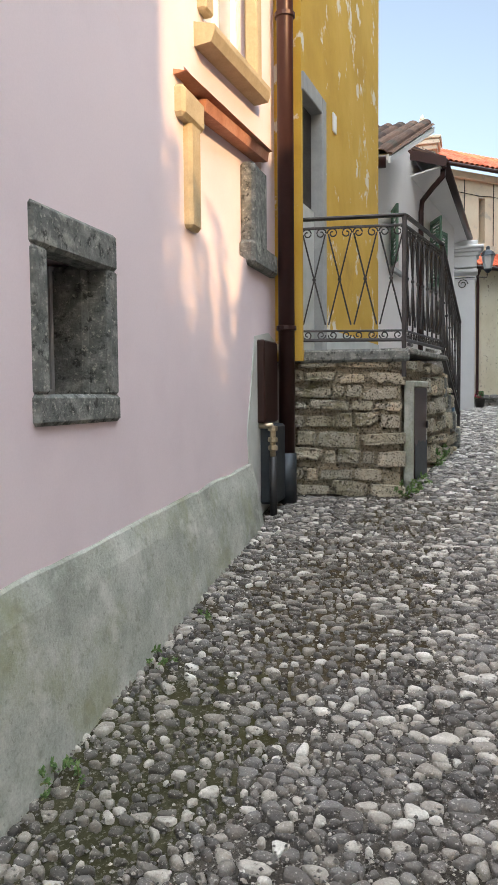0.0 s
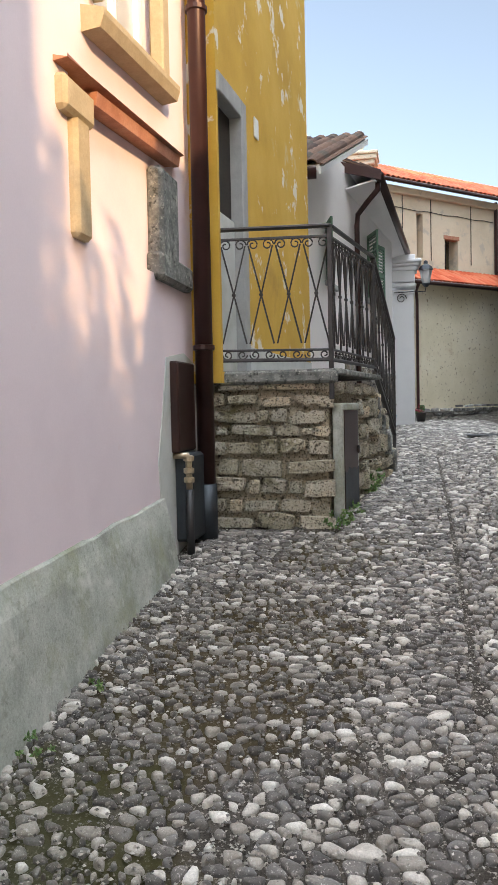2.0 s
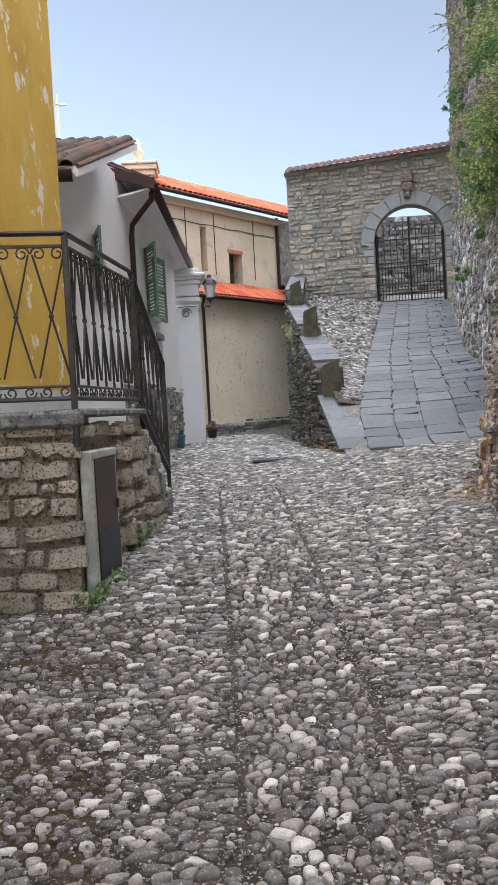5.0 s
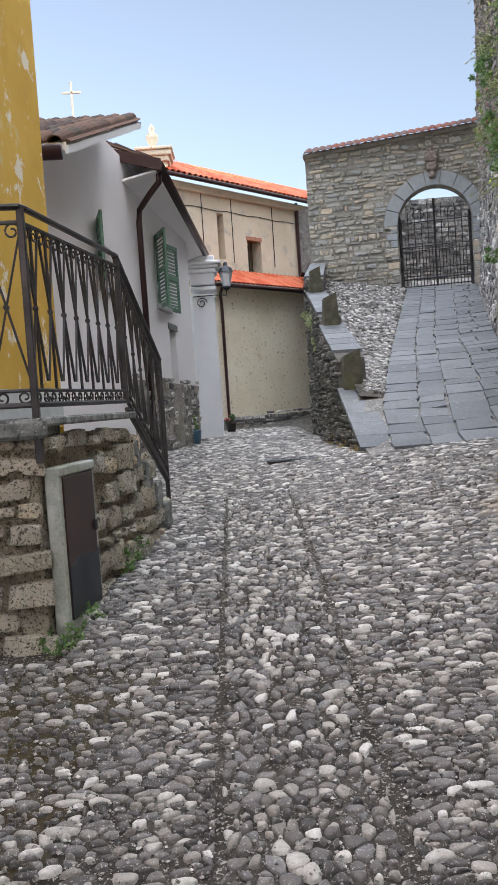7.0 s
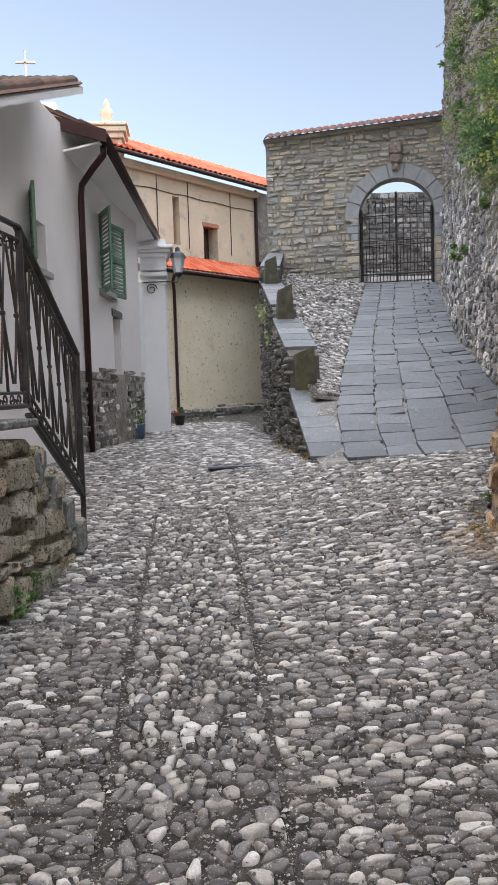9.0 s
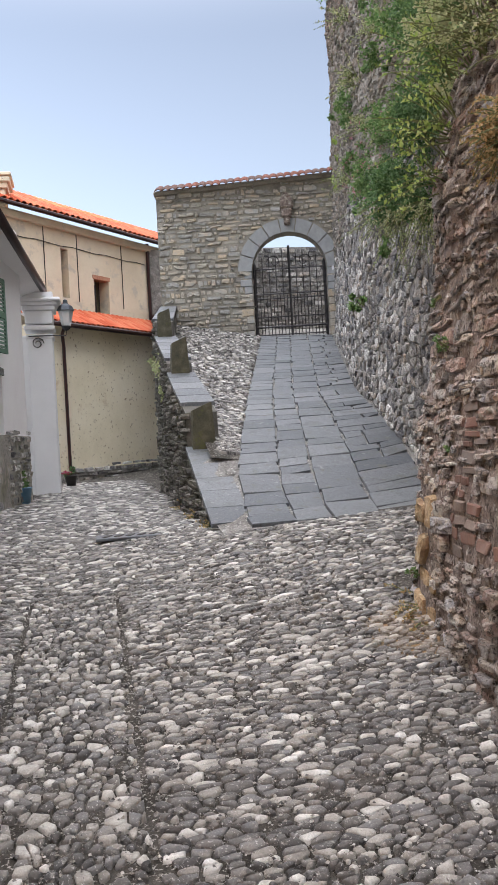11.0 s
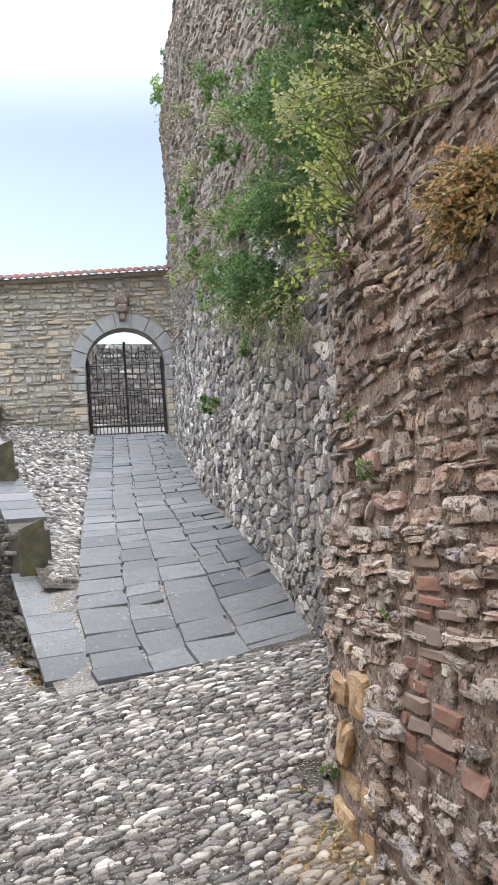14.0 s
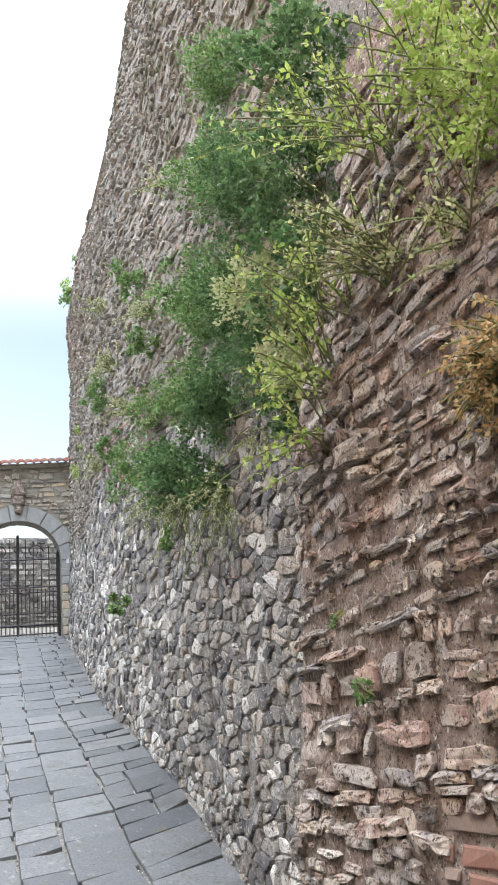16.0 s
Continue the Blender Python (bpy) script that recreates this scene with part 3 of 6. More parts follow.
def cell_stone(face, cell, proud, gap, rnd, deep=0.03, cut=0.17, dome=0.0, chip=0.12):
    """A stone with cut corners, chipped edges and a tilted, uneven face."""
    cu, cv, poly = cell
    n = len(poly)
    pts = []
    for k in range(n):
        p, q, r = poly[k - 1], poly[k], poly[(k + 1) % n]
        if not cut:
            pts.append(q)
            continue
        c1, c2 = cut * rnd.uniform(0.5, 1.3), cut * rnd.uniform(0.5, 1.3)
        pts.append((q[0] + (p[0] - q[0]) * c1, q[1] + (p[1] - q[1]) * c1))
        pts.append((q[0] + (r[0] - q[0]) * c2, q[1] + (r[1] - q[1]) * c2))
    mu, mv = sum(p[0] for p in pts) / len(pts), sum(p[1] for p in pts) / len(pts)
    rad = sum(math.hypot(p[0] - mu, p[1] - mv) for p in pts) / len(pts)
    if rad < gap * 1.2:
        return None
    sh = max(0.4, 1 - gap / rad)
    tx, ty = rnd.uniform(-0.35, 0.35) * proud / rad, rnd.uniform(-0.35, 0.35) * proud / rad
    m = len(pts)
    vs, fs = [], []
    for k, (sc, w) in enumerate(((1.0, -deep), (0.98, proud * 0.35), (0.90 if not dome else 0.84, proud * (0.9 if not dome else 0.75)), (0.45, proud * (1.0 + dome)))):
        for px, py in pts:
            x, y = (px - mu) * sc * sh, (py - mv) * sc * sh
            e = 0 if k == 0 else tx * x + ty * y + rnd.uniform(-chip, chip) * proud
            vs.append(face(mu + x, mv + y, w + e))
    vs.append(face(mu, mv, proud * (1.03 + dome)))
    for k in range(3):
        fs += [(k * m + i, k * m + (i + 1) % m, (k + 1) * m + (i + 1) % m, (k + 1) * m + i) for i in range(m)]
    fs += [(3 * m + i, 3 * m + (i + 1) % m, 4 * m) for i in range(m)]
    return vs, fs

def fill(face, u0, u1, low, high, cw, ch, rnd, proud=0.03, gap=0.006, inside=None, wavy=0.0, drop=0.22, jit=0.42):
    vmin = min(low(u0 + (u1 - u0) * k / 10) for k in range(11))
    vmax = max(high(u0 + (u1 - u0) * k / 10) for k in range(11))
    out = []
    for c in rubble(u0, u1, vmin, vmax, cw, ch, rnd, jit, drop, wavy):
        if u0 <= c[0] <= u1 and low(c[0]) < c[1] < high(c[0]) and (inside is None or inside(c[0], c[1])):
            lo, hi = low(c[0]) - 0.03, high(c[0])
            c = (c[0], c[1], [(min(max(a, u0), u1), min(max(b, lo), hi)) for a, b in c[2]])
            st = cell_stone(face, c, proud * rnd.uniform(0.25, 1.6), gap * rnd.uniform(0.6, 2.2), rnd)
            if st:
                out.append(st)
    return out

def lay(pieces, parent, name, single, joined, label, limit=300, near=None):
    """The pieces picked by near, up to limit, as parts; the rest joined in one part."""
    order = sorted(pieces, key=near) if near else pieces
    for vs, fs in order[:limit]:
        part(name, Geo().add(vs, fs), single, parent)
    if len(order) > limit:
        gg = Geo()
        for vs, fs in order[limit:]:
            gg.add(vs, fs)
        tagged(part(name + "_rest", gg, joined, parent, label), kind="stuff")

def frame_face(p, q, batter=0.0, z0=0.0, rough=0.0):
    """A face over the plan line p to q; w points to the right of the way from p to q."""
    d = Vector((q[0] - p[0], q[1] - p[1]))
    ln = d.length
    d /= ln
    nrm = Vector((d.y, -d.x))
    def f(u, v, w):
        w = w - batter * (v - z0) + (rough * nz(u * 1.1, v * 1.1) if rough else 0)
        return Vector((p[0] + d.x * u + nrm.x * w, p[1] + d.y * u + nrm.y * w, v))
    return f, ln

def slab_wall(p, q, z0, z1, thick, holes=(), g=None):
    """A wall over p to q with rectangular openings (u0, u1, v0, v1); its outer face lies on the line, its thickness behind."""
    f, ln = frame_face(p, q)
    us = sorted({0.0, ln, *[h[0] for h in holes], *[h[1] for h in holes]})
    vs = sorted({z0, z1, *[h[2] for h in holes], *[h[3] for h in holes]})
    g = g or Geo()
    def solid(i, j):
        if not (0 <= i < len(us) - 1 and 0 <= j < len(vs) - 1):
            return False
        u, v = (us[i] + us[i + 1]) / 2, (vs[j] + vs[j + 1]) / 2
        return not any(h[0] < u < h[1] and h[2] < v < h[3] for h in holes)
    for i in range(len(us) - 1):
        for j in range(len(vs) - 1):
            if not solid(i, j):
                continue
            a, b, c, d = us[i], us[i + 1], vs[j], vs[j + 1]
            g.add([f(a, c, 0), f(b, c, 0), f(b, d, 0), f(a, d, 0)], [(0, 1, 2, 3)])
            g.add([f(a, c, -thick), f(b, c, -thick), f(b, d, -thick), f(a, d, -thick)], [(3, 2, 1, 0)])
            for (di, dj, e0, e1) in ((-1, 0, (a, c), (a, d)), (1, 0, (b, c), (b, d)), (0, -1, (a, c), (b, c)), (0, 1, (a, d), (b, d))):
                if not solid(i + di, j + dj):
                    g.add([f(*e0, 0), f(*e1, 0), f(*e1, -thick), f(*e0, -thick)], [(0, 1, 2, 3)])
    return g

# ---- pink house ----
PX = -1.355
wall_pink = struct("wall_pink_house", slab_wall((PX, -9), (PX, 5.5), -1.6, 9.0, 0.45, [(9 + 1.90, 9 + 2.50, 1.60, 2.20), (9 + 3.40, 9 + 4.95, 2.55, 3.36), (9 + 3.72, 9 + 4.72, 3.74, 5.2)]), m_pink, "smooth lilac-pink rendered house wall", "wall")
# flat dark sheet: the unlit room's shade given as colour
struct("wall_pink_house_inside", slab_wall((PX - 0.47, -9), (PX - 0.47, 5.4), -1.6, 9.0, 0.05), m_dark, "dark sheet standing in for the unlit room behind the wall", "wall")
# blind niche, slightly sunk, filled and painted over
struct("niche_back", Geo().box((PX - 0.13, 4.175, 2.955), (0.16, 1.55, 0.81), 0.002), m_pink, "pink rendered filling of a walled-up window", "wall")
niche = thing("walled_up_window", (PX, 4.2, 2.55), "walled-up window with worn stone jambs and brick hood", "window")
part("jamb", Geo().box((PX - 0.005, 3.46, 2.80), (0.10, 0.16, 0.56), 0.02), m_tanstone, niche, "tan sandstone jamb")
part("jamb", Geo().box((PX + 0.0, 3.42, 3.14), (0.11, 0.32, 0.16), 0.02), m_tanstone, niche, "tan sandstone jamb")
part("jamb", Geo().box((PX + 0.0, 4.74, 2.92), (0.11, 0.34, 0.58), 0.025), m_greystone, niche, "grey sandstone jamb")
part("jamb", Geo().box((PX + 0.0, 4.87, 2.60), (0.12, 0.66, 0.17), 0.025), m_greystone, niche, "grey sandstone sill block")
hood = Geo()
hood.prism([(PX - 0.06, 3.25, 3.25), (PX - 0.06, 3.25, 3.30), (PX + 0.07, 3.25, 3.27)], (0, 1.76, 0.12))
hood.prism([(PX - 0.05, 3.62, 3.20), (PX - 0.05, 3.62, 3.27), (PX + 0.05, 3.62, 3.265), (PX + 0.04, 3.62, 3.20)], (0, 1.36, 0.11))
part("hood", hood, m_hood, niche, "thin terracotta hood over the window")
# upper window with its sill
upw = thing("upper_window", (PX, 4.2, 3.6), "white upstairs window in a tan stone surround", "window")
sg = Geo()
sg.prism([(PX - 0.05, 3.56, 3.52), (PX + 0.10, 3.56, 3.54), (PX + 0.12, 3.56, 3.60), (PX + 0.12, 3.56, 3.63), (PX - 0.05, 3.56, 3.67)], (0, 1.22, 0.11))
part("sill", sg, m_tanstone, upw, "tan stone sill")
for y0, w in ((3.62, 0.13), (4.66, 0.13)):
    part("jamb", Geo().box((PX + 0.01, y0 + w / 2, 4.5), (0.09, w, 1.5), 0.012), m_tanstone, upw, "tan painted jamb")
fr = Geo()
for y0 in (3.80, 4.19, 4.60):
    fr.box((PX - 0.10, y0, 4.5), (0.06, 0.06, 1.4), 0.006)
fr.box((PX - 0.10, 4.2, 3.80), (0.06, 0.86, 0.07), 0.006)
part("frame", fr, m_pure, upw, "white painted frame")
part("pane", Geo().box((PX - 0.11, 4.2, 4.5), (0.012, 0.80, 1.36), 0.001), m_glass, upw)
# cellar window
cw = thing("cellar_window", (PX, 2.2, 1.53), "small cellar window framed in weathered grey stone", "window")
part("lintel", Geo().box((PX - 0.045, 2.205, 2.235), (0.12, 0.67, 0.155), 0.015), m_greystone, cw)
part("jamb", Geo().box((PX - 0.045, 1.925, 1.90), (0.12, 0.10, 0.52), 0.012), m_greystone, cw)
part("jamb", Geo().box((PX - 0.045, 2.49, 1.90), (0.12, 0.09, 0.52), 0.012), m_greystone, cw)
part("sill", Geo().box((PX - 0.05, 2.205, 1.585), (0.14, 0.67, 0.115), 0.015), m_greystone, cw)
rv = Geo()
rv.box((PX - 0.19, 2.47, 1.90), (0.22, 0.10, 0.56), 0.02)
rv.box((PX - 0.19, 1.93, 1.90), (0.22, 0.08, 0.56), 0.02)
part("reveal", rv, m_greystone, cw, "rough plastered reveal")
wf = Geo()
for y0 in (1.99, 2.15, 2.34, 2.42):
    wf.box((PX - 0.25, y0, 1.90), (0.04, 0.035, 0.56), 0.004)
wf.box((PX - 0.25, 2.2, 1.645), (0.04, 0.5, 0.04), 0.004)
part("frame", wf, m_frame, cw, "grey wooden frame deep in the reveal")
# dark sheet behind the frame paints the cellar's shade
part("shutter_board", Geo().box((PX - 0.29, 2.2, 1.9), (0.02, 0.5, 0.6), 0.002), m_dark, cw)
# cement plinth that follows the street
pg = Geo()
PYS = [-9 + 0.5 * i for i in range(20)] + [1.0 + 0.12 * i for i in range(31)]
rows = []
for y0 in PYS:
    top = lerp(y0, (-9, 0, 1.65, 2.47, 4.55, 4.65), (-0.6, 0.86, 1.01, 1.05, 1.17, 1.18)) + 0.02 * nz(y0 * 3, 0.0)
    zb = ground_z(PX, y0) - 0.08
    thick = 0.05 + 0.015 * nz(y0 * 2.1, 4.0)
    rows.append([(PX, y0, top + 0.012 * nz(y0 * 11, 3.0)), (PX + 0.012, y0, top - 0.012), (PX + thick * 0.8, y0, top - 0.12), (PX + thick + 0.02, y0, (top + zb) / 2), (PX + thick + 0.06, y0, zb)])
for a, b in zip(rows, rows[1:]):
    for k in range(4):
        pg.add([a[k], b[k], b[k + 1], a[k + 1]], [(0, 1, 2, 3)])
pg.add(rows[-1] + [(PX, PYS[-1], rows[-1][-1][2])], [(0, 1, 2, 3, 4, 5)])
struct("plinth", pg, m_plinth, "rough grey cement plinth stained with moss", "plinth")
struct("trim_grey_render", Geo().prism([(PX - 0.01, 4.60, 0.7), (PX - 0.01, 5.49, 0.7), (PX - 0.01, 5.49, 2.0), (PX - 0.01, 5.1, 2.1), (PX - 0.01, 4.72, 2.05), (PX - 0.01, 4.62, 1.7), (PX - 0.01, 4.52, 1.4), (PX - 0.01, 4.56, 1.1)], (0.016, 0, 0)), m_patch, "pale grey repaired render beside the downpipe", "wall")
# meter cabinet, tap and standpipe
meter = tagged(obj("meter_cabinet", Geo().box((PX + 0.02, 4.97, 1.735), (0.08, 0.38, 0.59), 0.012), m_brown, (PX, 4.95, 1.44)), "narrow dark brown metal meter cabinet set in the wall", "cabinet")
low = tagged(obj("pipe_casing", Geo().box((PX + 0.05, 5.0, 1.14), (0.14, 0.30, 0.58), 0.02), m_castiron, (PX, 4.95, 0.8)), "dark blue-grey metal pipe casing at the wall foot", "casing")
tap = thing("gas_pipe_valve", (PX + 0.1, 4.8, 1.3), "short brass and grey valve pipe on the wall", "valve")
part("pipe", Geo().tube([(PX + 0.0, 4.82, 1.42), (PX + 0.10, 4.82, 1.42), (PX + 0.10, 4.84, 1.40), (PX + 0.10, 4.84, 1.17)], 0.022, 10), m_brass, tap, smooth=True)
for zz in (1.38, 1.30, 1.24):
    part("coupling", Geo().lathe((PX + 0.10, 4.84, zz), [(0.024, 0), (0.036, 0.006), (0.036, 0.034), (0.024, 0.04)], 8), m_brass, tap)
part("lower_pipe", Geo().tube([(PX + 0.10, 4.84, 1.2), (PX + 0.10, 4.85, 0.7)], 0.027, 10), m_black, tap, "black plastic pipe", smooth=True)
# downpipe at the house corner
dp = thing("downpipe", (-1.235, 5.2, 0.8), "brown metal downpipe on the house corner", "downpipe")
part("pipe", Geo().tube([(-1.235, 5.2, 1.15), (-1.235, 5.2, 9.0)], 0.062, 16), m_copper, dp, smooth=True)
part("boot", Geo().tube([(-1.235, 5.2, 0.78), (-1.235, 5.2, 1.2)], 0.072, 16), m_castiron, dp, "blue-grey cast iron foot", smooth=True)
for zz in (2.12, 4.4, 6.6):
    part("bracket", Geo().lathe((-1.235, 5.2, zz), [(0.064, 0), (0.076, 0.005), (0.076, 0.035), (0.064, 0.04)], 16), m_copper, dp)

# ---- yellow house ----
def yx(y):
    return -0.92 + 0.0719 * (y - 8.4)
YP, YQ = (yx(5.32), 5.32), (yx(8.4), 8.4)
yu = lambda y: (y - 5.32) * 1.0026
wall_yellow = struct("wall_yellow_house", slab_wall(YP, YQ, 1.9, 9.5, 0.5, [(yu(5.36), yu(5.92), 1.98, 3.95)]), m_yellow, "ochre yellow rendered wall with flaking patches", "wall")
fy, _ = frame_face(YP, YQ)
struct("wall_yellow_end", Geo().prism([(yx(8.4) - 0.5, 8.398, 0.5), (yx(8.4) - 0.002, 8.398, 0.5), (yx(8.4) - 3, 8.9, 0.5), (yx(8.4) - 3.2, 8.4, 0.5)], (0, 0, 9)), m_yellow, "ochre yellow end of the house", "wall")
base = Geo()
base.prism([fy(yu(5.95), 1.98, 0.012), fy(yu(8.39), 1.98, 0.012), fy(yu(8.39), 2.2, 0.012), fy(yu(5.95), 2.2, 0.012)], fy(0, 0, -0.02) - fy(0, 0, 0))
struct("baseboard_yellow_house", base, m_patch, "grey cement strip at the foot of the yellow wall", "baseboard")
door = thing("balcony_door", fy(yu(5.6), 2.0, 0), "grey stone framed balcony doorway with dark opening", "door")
jm = Geo()
def fbox(face, u0, u1, v0, v1, w0, w1, g=None, b=0.008):
    """A chamfered box in a face's own directions."""
    g = g or Geo()
    o = face(0, 0, 0)
    eu, ev, ew = (face(1, 0, 0) - o), Vector((0, 0, 1)), (face(0, 0, 1) - o)
    m = Matrix(((eu.x, ev.x, ew.x), (eu.y, ev.y, ew.y), (eu.z, ev.z, ew.z))).to_4x4()
    c = face((u0 + u1) / 2, (v0 + v1) / 2, (w0 + w1) / 2)
    return g.box(c, (u1 - u0, v1 - v0, w1 - w0), b, m)
part("jamb", fbox(fy, yu(5.88), yu(6.01), 1.99, 4.07, -0.14, 0.02), m_frame, door, "smooth grey stone jamb")
part("lintel", fbox(fy, yu(5.33), yu(5.88), 3.93, 4.07, -0.14, 0.02), m_frame, door, "smooth grey stone lintel")
part("leaf", fbox(fy, yu(5.36), yu(5.9), 1.99, 3.95, -0.12, -0.08), m_dark, door, "dark wooden leaf")
part("panel", fbox(fy, yu(5.52), yu(5.88), 1.99, 3.15, -0.08, -0.055), m_patch, door, "pale grey lower panel")
plate = tagged(obj("house_number_plate", fbox(fy, yu(6.27), yu(6.38), 3.92, 4.08, 0.002, 0.016, b=0.004), m_pure, fy(yu(6.3), 3.92, 0)), "small oval white enamel house number plate", "plate")

# ---- balcony base in rubble stone ----
C0, C1, C2, C3 = (-1.36, 5.40), (-0.385, 5.5), (-0.16, 6.95), (-0.03, 7.85)
core = Geo()
core.prism([(-1.5, 5.43, 0.5), (-0.42, 5.53, 0.5), (-0.2, 6.95, 0.5), (-1.5, 6.95, 0.5)], (0, 0, 1.38))
core.prism([(-0.2, 6.94, 0.5), (-0.2, 6.94, 1.85), (-0.08, 7.45, 1.42), (-0.07, 7.82, 1.2), (-0.07, 7.82, 0.5)], (-0.75, 0, 0))
bal = tagged(obj("wall_balcony_base", core, m_balcmortar), "rough brown rubble stone base under the balcony", "wall", kind="structure")
rb = random.Random(3)
f1, l1 = frame_face(C0, C1)
f2, l2 = frame_face(C1, C2)
f3, l3 = frame_face(C2, C3)
pieces = beds(f1, 0.0, l1, lambda u: 0.72, lambda u: 1.9, 0.26, 0.13, rb, 0.02, 0.004, None, 0.04, 0.08)
hatch_in = lambda u, v: not (0.05 < u < 0.60 and 0.75 < v < 1.76)
pieces += beds(f2, 0.0, l2, lambda u: 0.82 + 0.1 * u, lambda u: 1.93, 0.17, 0.145, rb, 0.030, 0.007, hatch_in, 0.03, 0.10, True)
pieces += beds(f3, 0.0, l3, lambda u: 0.95 + 0.05 * u, lambda u: 1.9 - 0.78 * u, 0.17, 0.13, rb, 0.030, 0.007, None, 0.03, 0.10)
lay(pieces, bal, "stone", m_balc, m_balc, "rubble stones")
part("coping", fbox(f1, -0.02, l1 + 0.04, 1.885, 1.985, -0.5, 0.05, b=0.02), m_greystone, bal, "mossy stone edge slab")
part("coping", fbox(f2, 0.0, l2 + 0.02, 1.945, 1.99, -0.8, 0.05, b=0.01), m_greystone, bal, "thin grey slab edge")
for k in range(4):
    part("step", Geo().box((-0.52 + 0.04 * k, 7.08 + 0.22 * k, 1.80 - 0.17 * k - 0.1), (0.8, 0.24, 0.2), 0.012), m_greystone, bal, "worn stone step" if k == 0 else "")
hatch = thing("hatch", f2(0.32, 0.95, 0.05), "brown metal hatch in a cement surround, blue-grey below", "hatch")
hs = Geo()
fbox(f2, 0.055, 0.10, 0.86, 1.72, -0.02, 0.055, hs)
fbox(f2, 0.53, 0.56, 1.0, 1.72, -0.02, 0.055, hs)
fbox(f2, 0.055, 0.57, 1.69, 1.74, -0.02, 0.06, hs)
fbox(f2, 0.055, 0.57, 0.90, 0.975, -0.02, 0.055, hs)
part("surround", hs, m_plinth, hatch, "rough cement surround")
sheet = part("door", fbox(f2, 0.10, 0.53, 0.97, 1.69, 0.0, 0.058), m_brown, hatch, "dark brown painted sheet door")
def worn(u):
    return 1.26 + 0.05 * nz(u * 9, 0.3)
wv = [0.103 + 0.0424 * k for k in range(11)]
part("bare_metal", Geo().prism([f2(0.103, 0.973, 0.0585), f2(0.527, 0.973, 0.0585)] + [f2(u, worn(u), 0.0585) for u in wv[::-1]], f2(0, 0, 0.0035) - f2(0, 0, 0)), m_castiron, sheet, "blue-grey worn lower metal")
part("latch", fbox(f2, 0.49, 0.515, 1.36, 1.42, 0.058, 0.075), m_iron, sheet)

# ---- balcony railing in wrought iron ----
def lin(a, b, t):
    return Vector(a).lerp(Vector(b), t)
rail = thing("balcony_railing", (-0.385, 5.5, 1.99), "black wrought iron balcony railing with crossed bars and scrolls", "railing")
T0, T1, T2, T3 = Vector((-1.16, 5.40, 2.98)), Vector((-0.388, 5.49, 2.98)), Vector((-0.168, 6.92, 3.02)), Vector((-0.022, 7.89, 2.38))
B0, B1, B2, B3 = Vector((-1.16, 5.40, 2.06)), Vector((-0.388, 5.49, 2.05)), Vector((-0.160, 6.97, 2.06)), Vector((-0.022, 7.89, 1.47))
part("handrail", Geo().tube([T0, T1 + Vector((0, -0.01, 0)), T1 + Vector((0.01, 0.02, 0)), T2, T3], 0.024, 8, flat=0.6), m_iron, rail, "black handrail")
sub = Vector((0, 0, -0.07))
part("sub_rail", Geo().tube([T0 + sub, T1 + sub, T2 + sub, T3 + sub], 0.011, 6), m_iron, rail)
for p, q in ((B0, B1), (B1, B2), (B2, B3)):
    part("bottom_rail", Geo().tube([p, q], 0.014, 6), m_iron, rail)
    up = Vector((0, 0, 0.07))
    part("bottom_rail", Geo().tube([p + up, q + up], 0.009, 6), m_iron, rail)
for p, q in ((B1 - Vector((0, 0, 0.28)), T1), (B2, T2), (B3 - Vector((0, 0, 0.22)), T3)):
    part("post", Geo().box((p + q) / 2, (0.034, 0.034, (q - p).length), 0.004), m_iron, rail)
part("stringer", Geo().tube([B2 + Vector((0, -0.02, -0.05)), B3 + Vector((0, 0, -0.04))], 0.024, 6, flat=0.6), m_iron, rail)
def scroll(c, e1, e2, r, turns=1.25, hand=1):
    pts = []
    for k in range(15):
        t = k / 14
        a = t * turns * 2 * math.pi
        rr = r * (1 - 0.72 * t)
        pts.append(c + e1 * (hand * (rr * math.cos(a))) + e2 * (rr * math.sin(a)))
    return pts
def panel(ta, tb, ba, bb, n, dense):
    e1 = (tb - ta).normalized()
    for k in range(n):
        a, b = k / n, (k + 1) / n
        ta_, tb_ = lin(ta, tb, a) + sub, lin(ta, tb, b) + sub
        ba_, bb_ = lin(ba, bb, a) + Vector((0, 0, 0.07)), lin(ba, bb, b) + Vector((0, 0, 0.07))
        for p, q, s in ((ta_, bb_, 1), (tb_, ba_, -1)):
            mid = (p + q) / 2
            p1, q1 = p.lerp(q, 0.06), p.lerp(q, 0.94)
            part("bar", Geo().tube([p1, q1], 0.0065 if not dense else 0.0075, 4), m_iron, rail)
        part("collar", Geo().box((ta_ + tb_ + ba_ + bb_) / 4, (0.026, 0.026, 0.022), 0.004), m_iron, rail)
        if dense:
            part("bar", Geo().tube([(ta_ + tb_) / 2, (ba_ + bb_) / 2], 0.008, 4), m_iron, rail)
        w = (tb_ - ta_).length
        r = min(0.042, w * 0.26)
        zed = Vector((0, 0, 1))
        for s in (-1, 1):
            cc = (ta_ + tb_) / 2 + e1 * (s * w * 0.27) - zed * r
            part("scroll", Geo().tube(scroll(cc, e1, zed, r, 1.3, s), 0.0055, 5), m_iron, rail)
            cc = (ba_ + bb_) / 2 + e1 * (s * w * 0.27) - zed * (0.07 - r * 0.9)
            part("scroll", Geo().tube(scroll(cc, e1, -zed, r * 0.85, 1.3, s), 0.0055, 5), m_iron, rail)
panel(T0, T1, B0, B1, 4, False)
panel(T1, T2, B1, B2, 8, True)
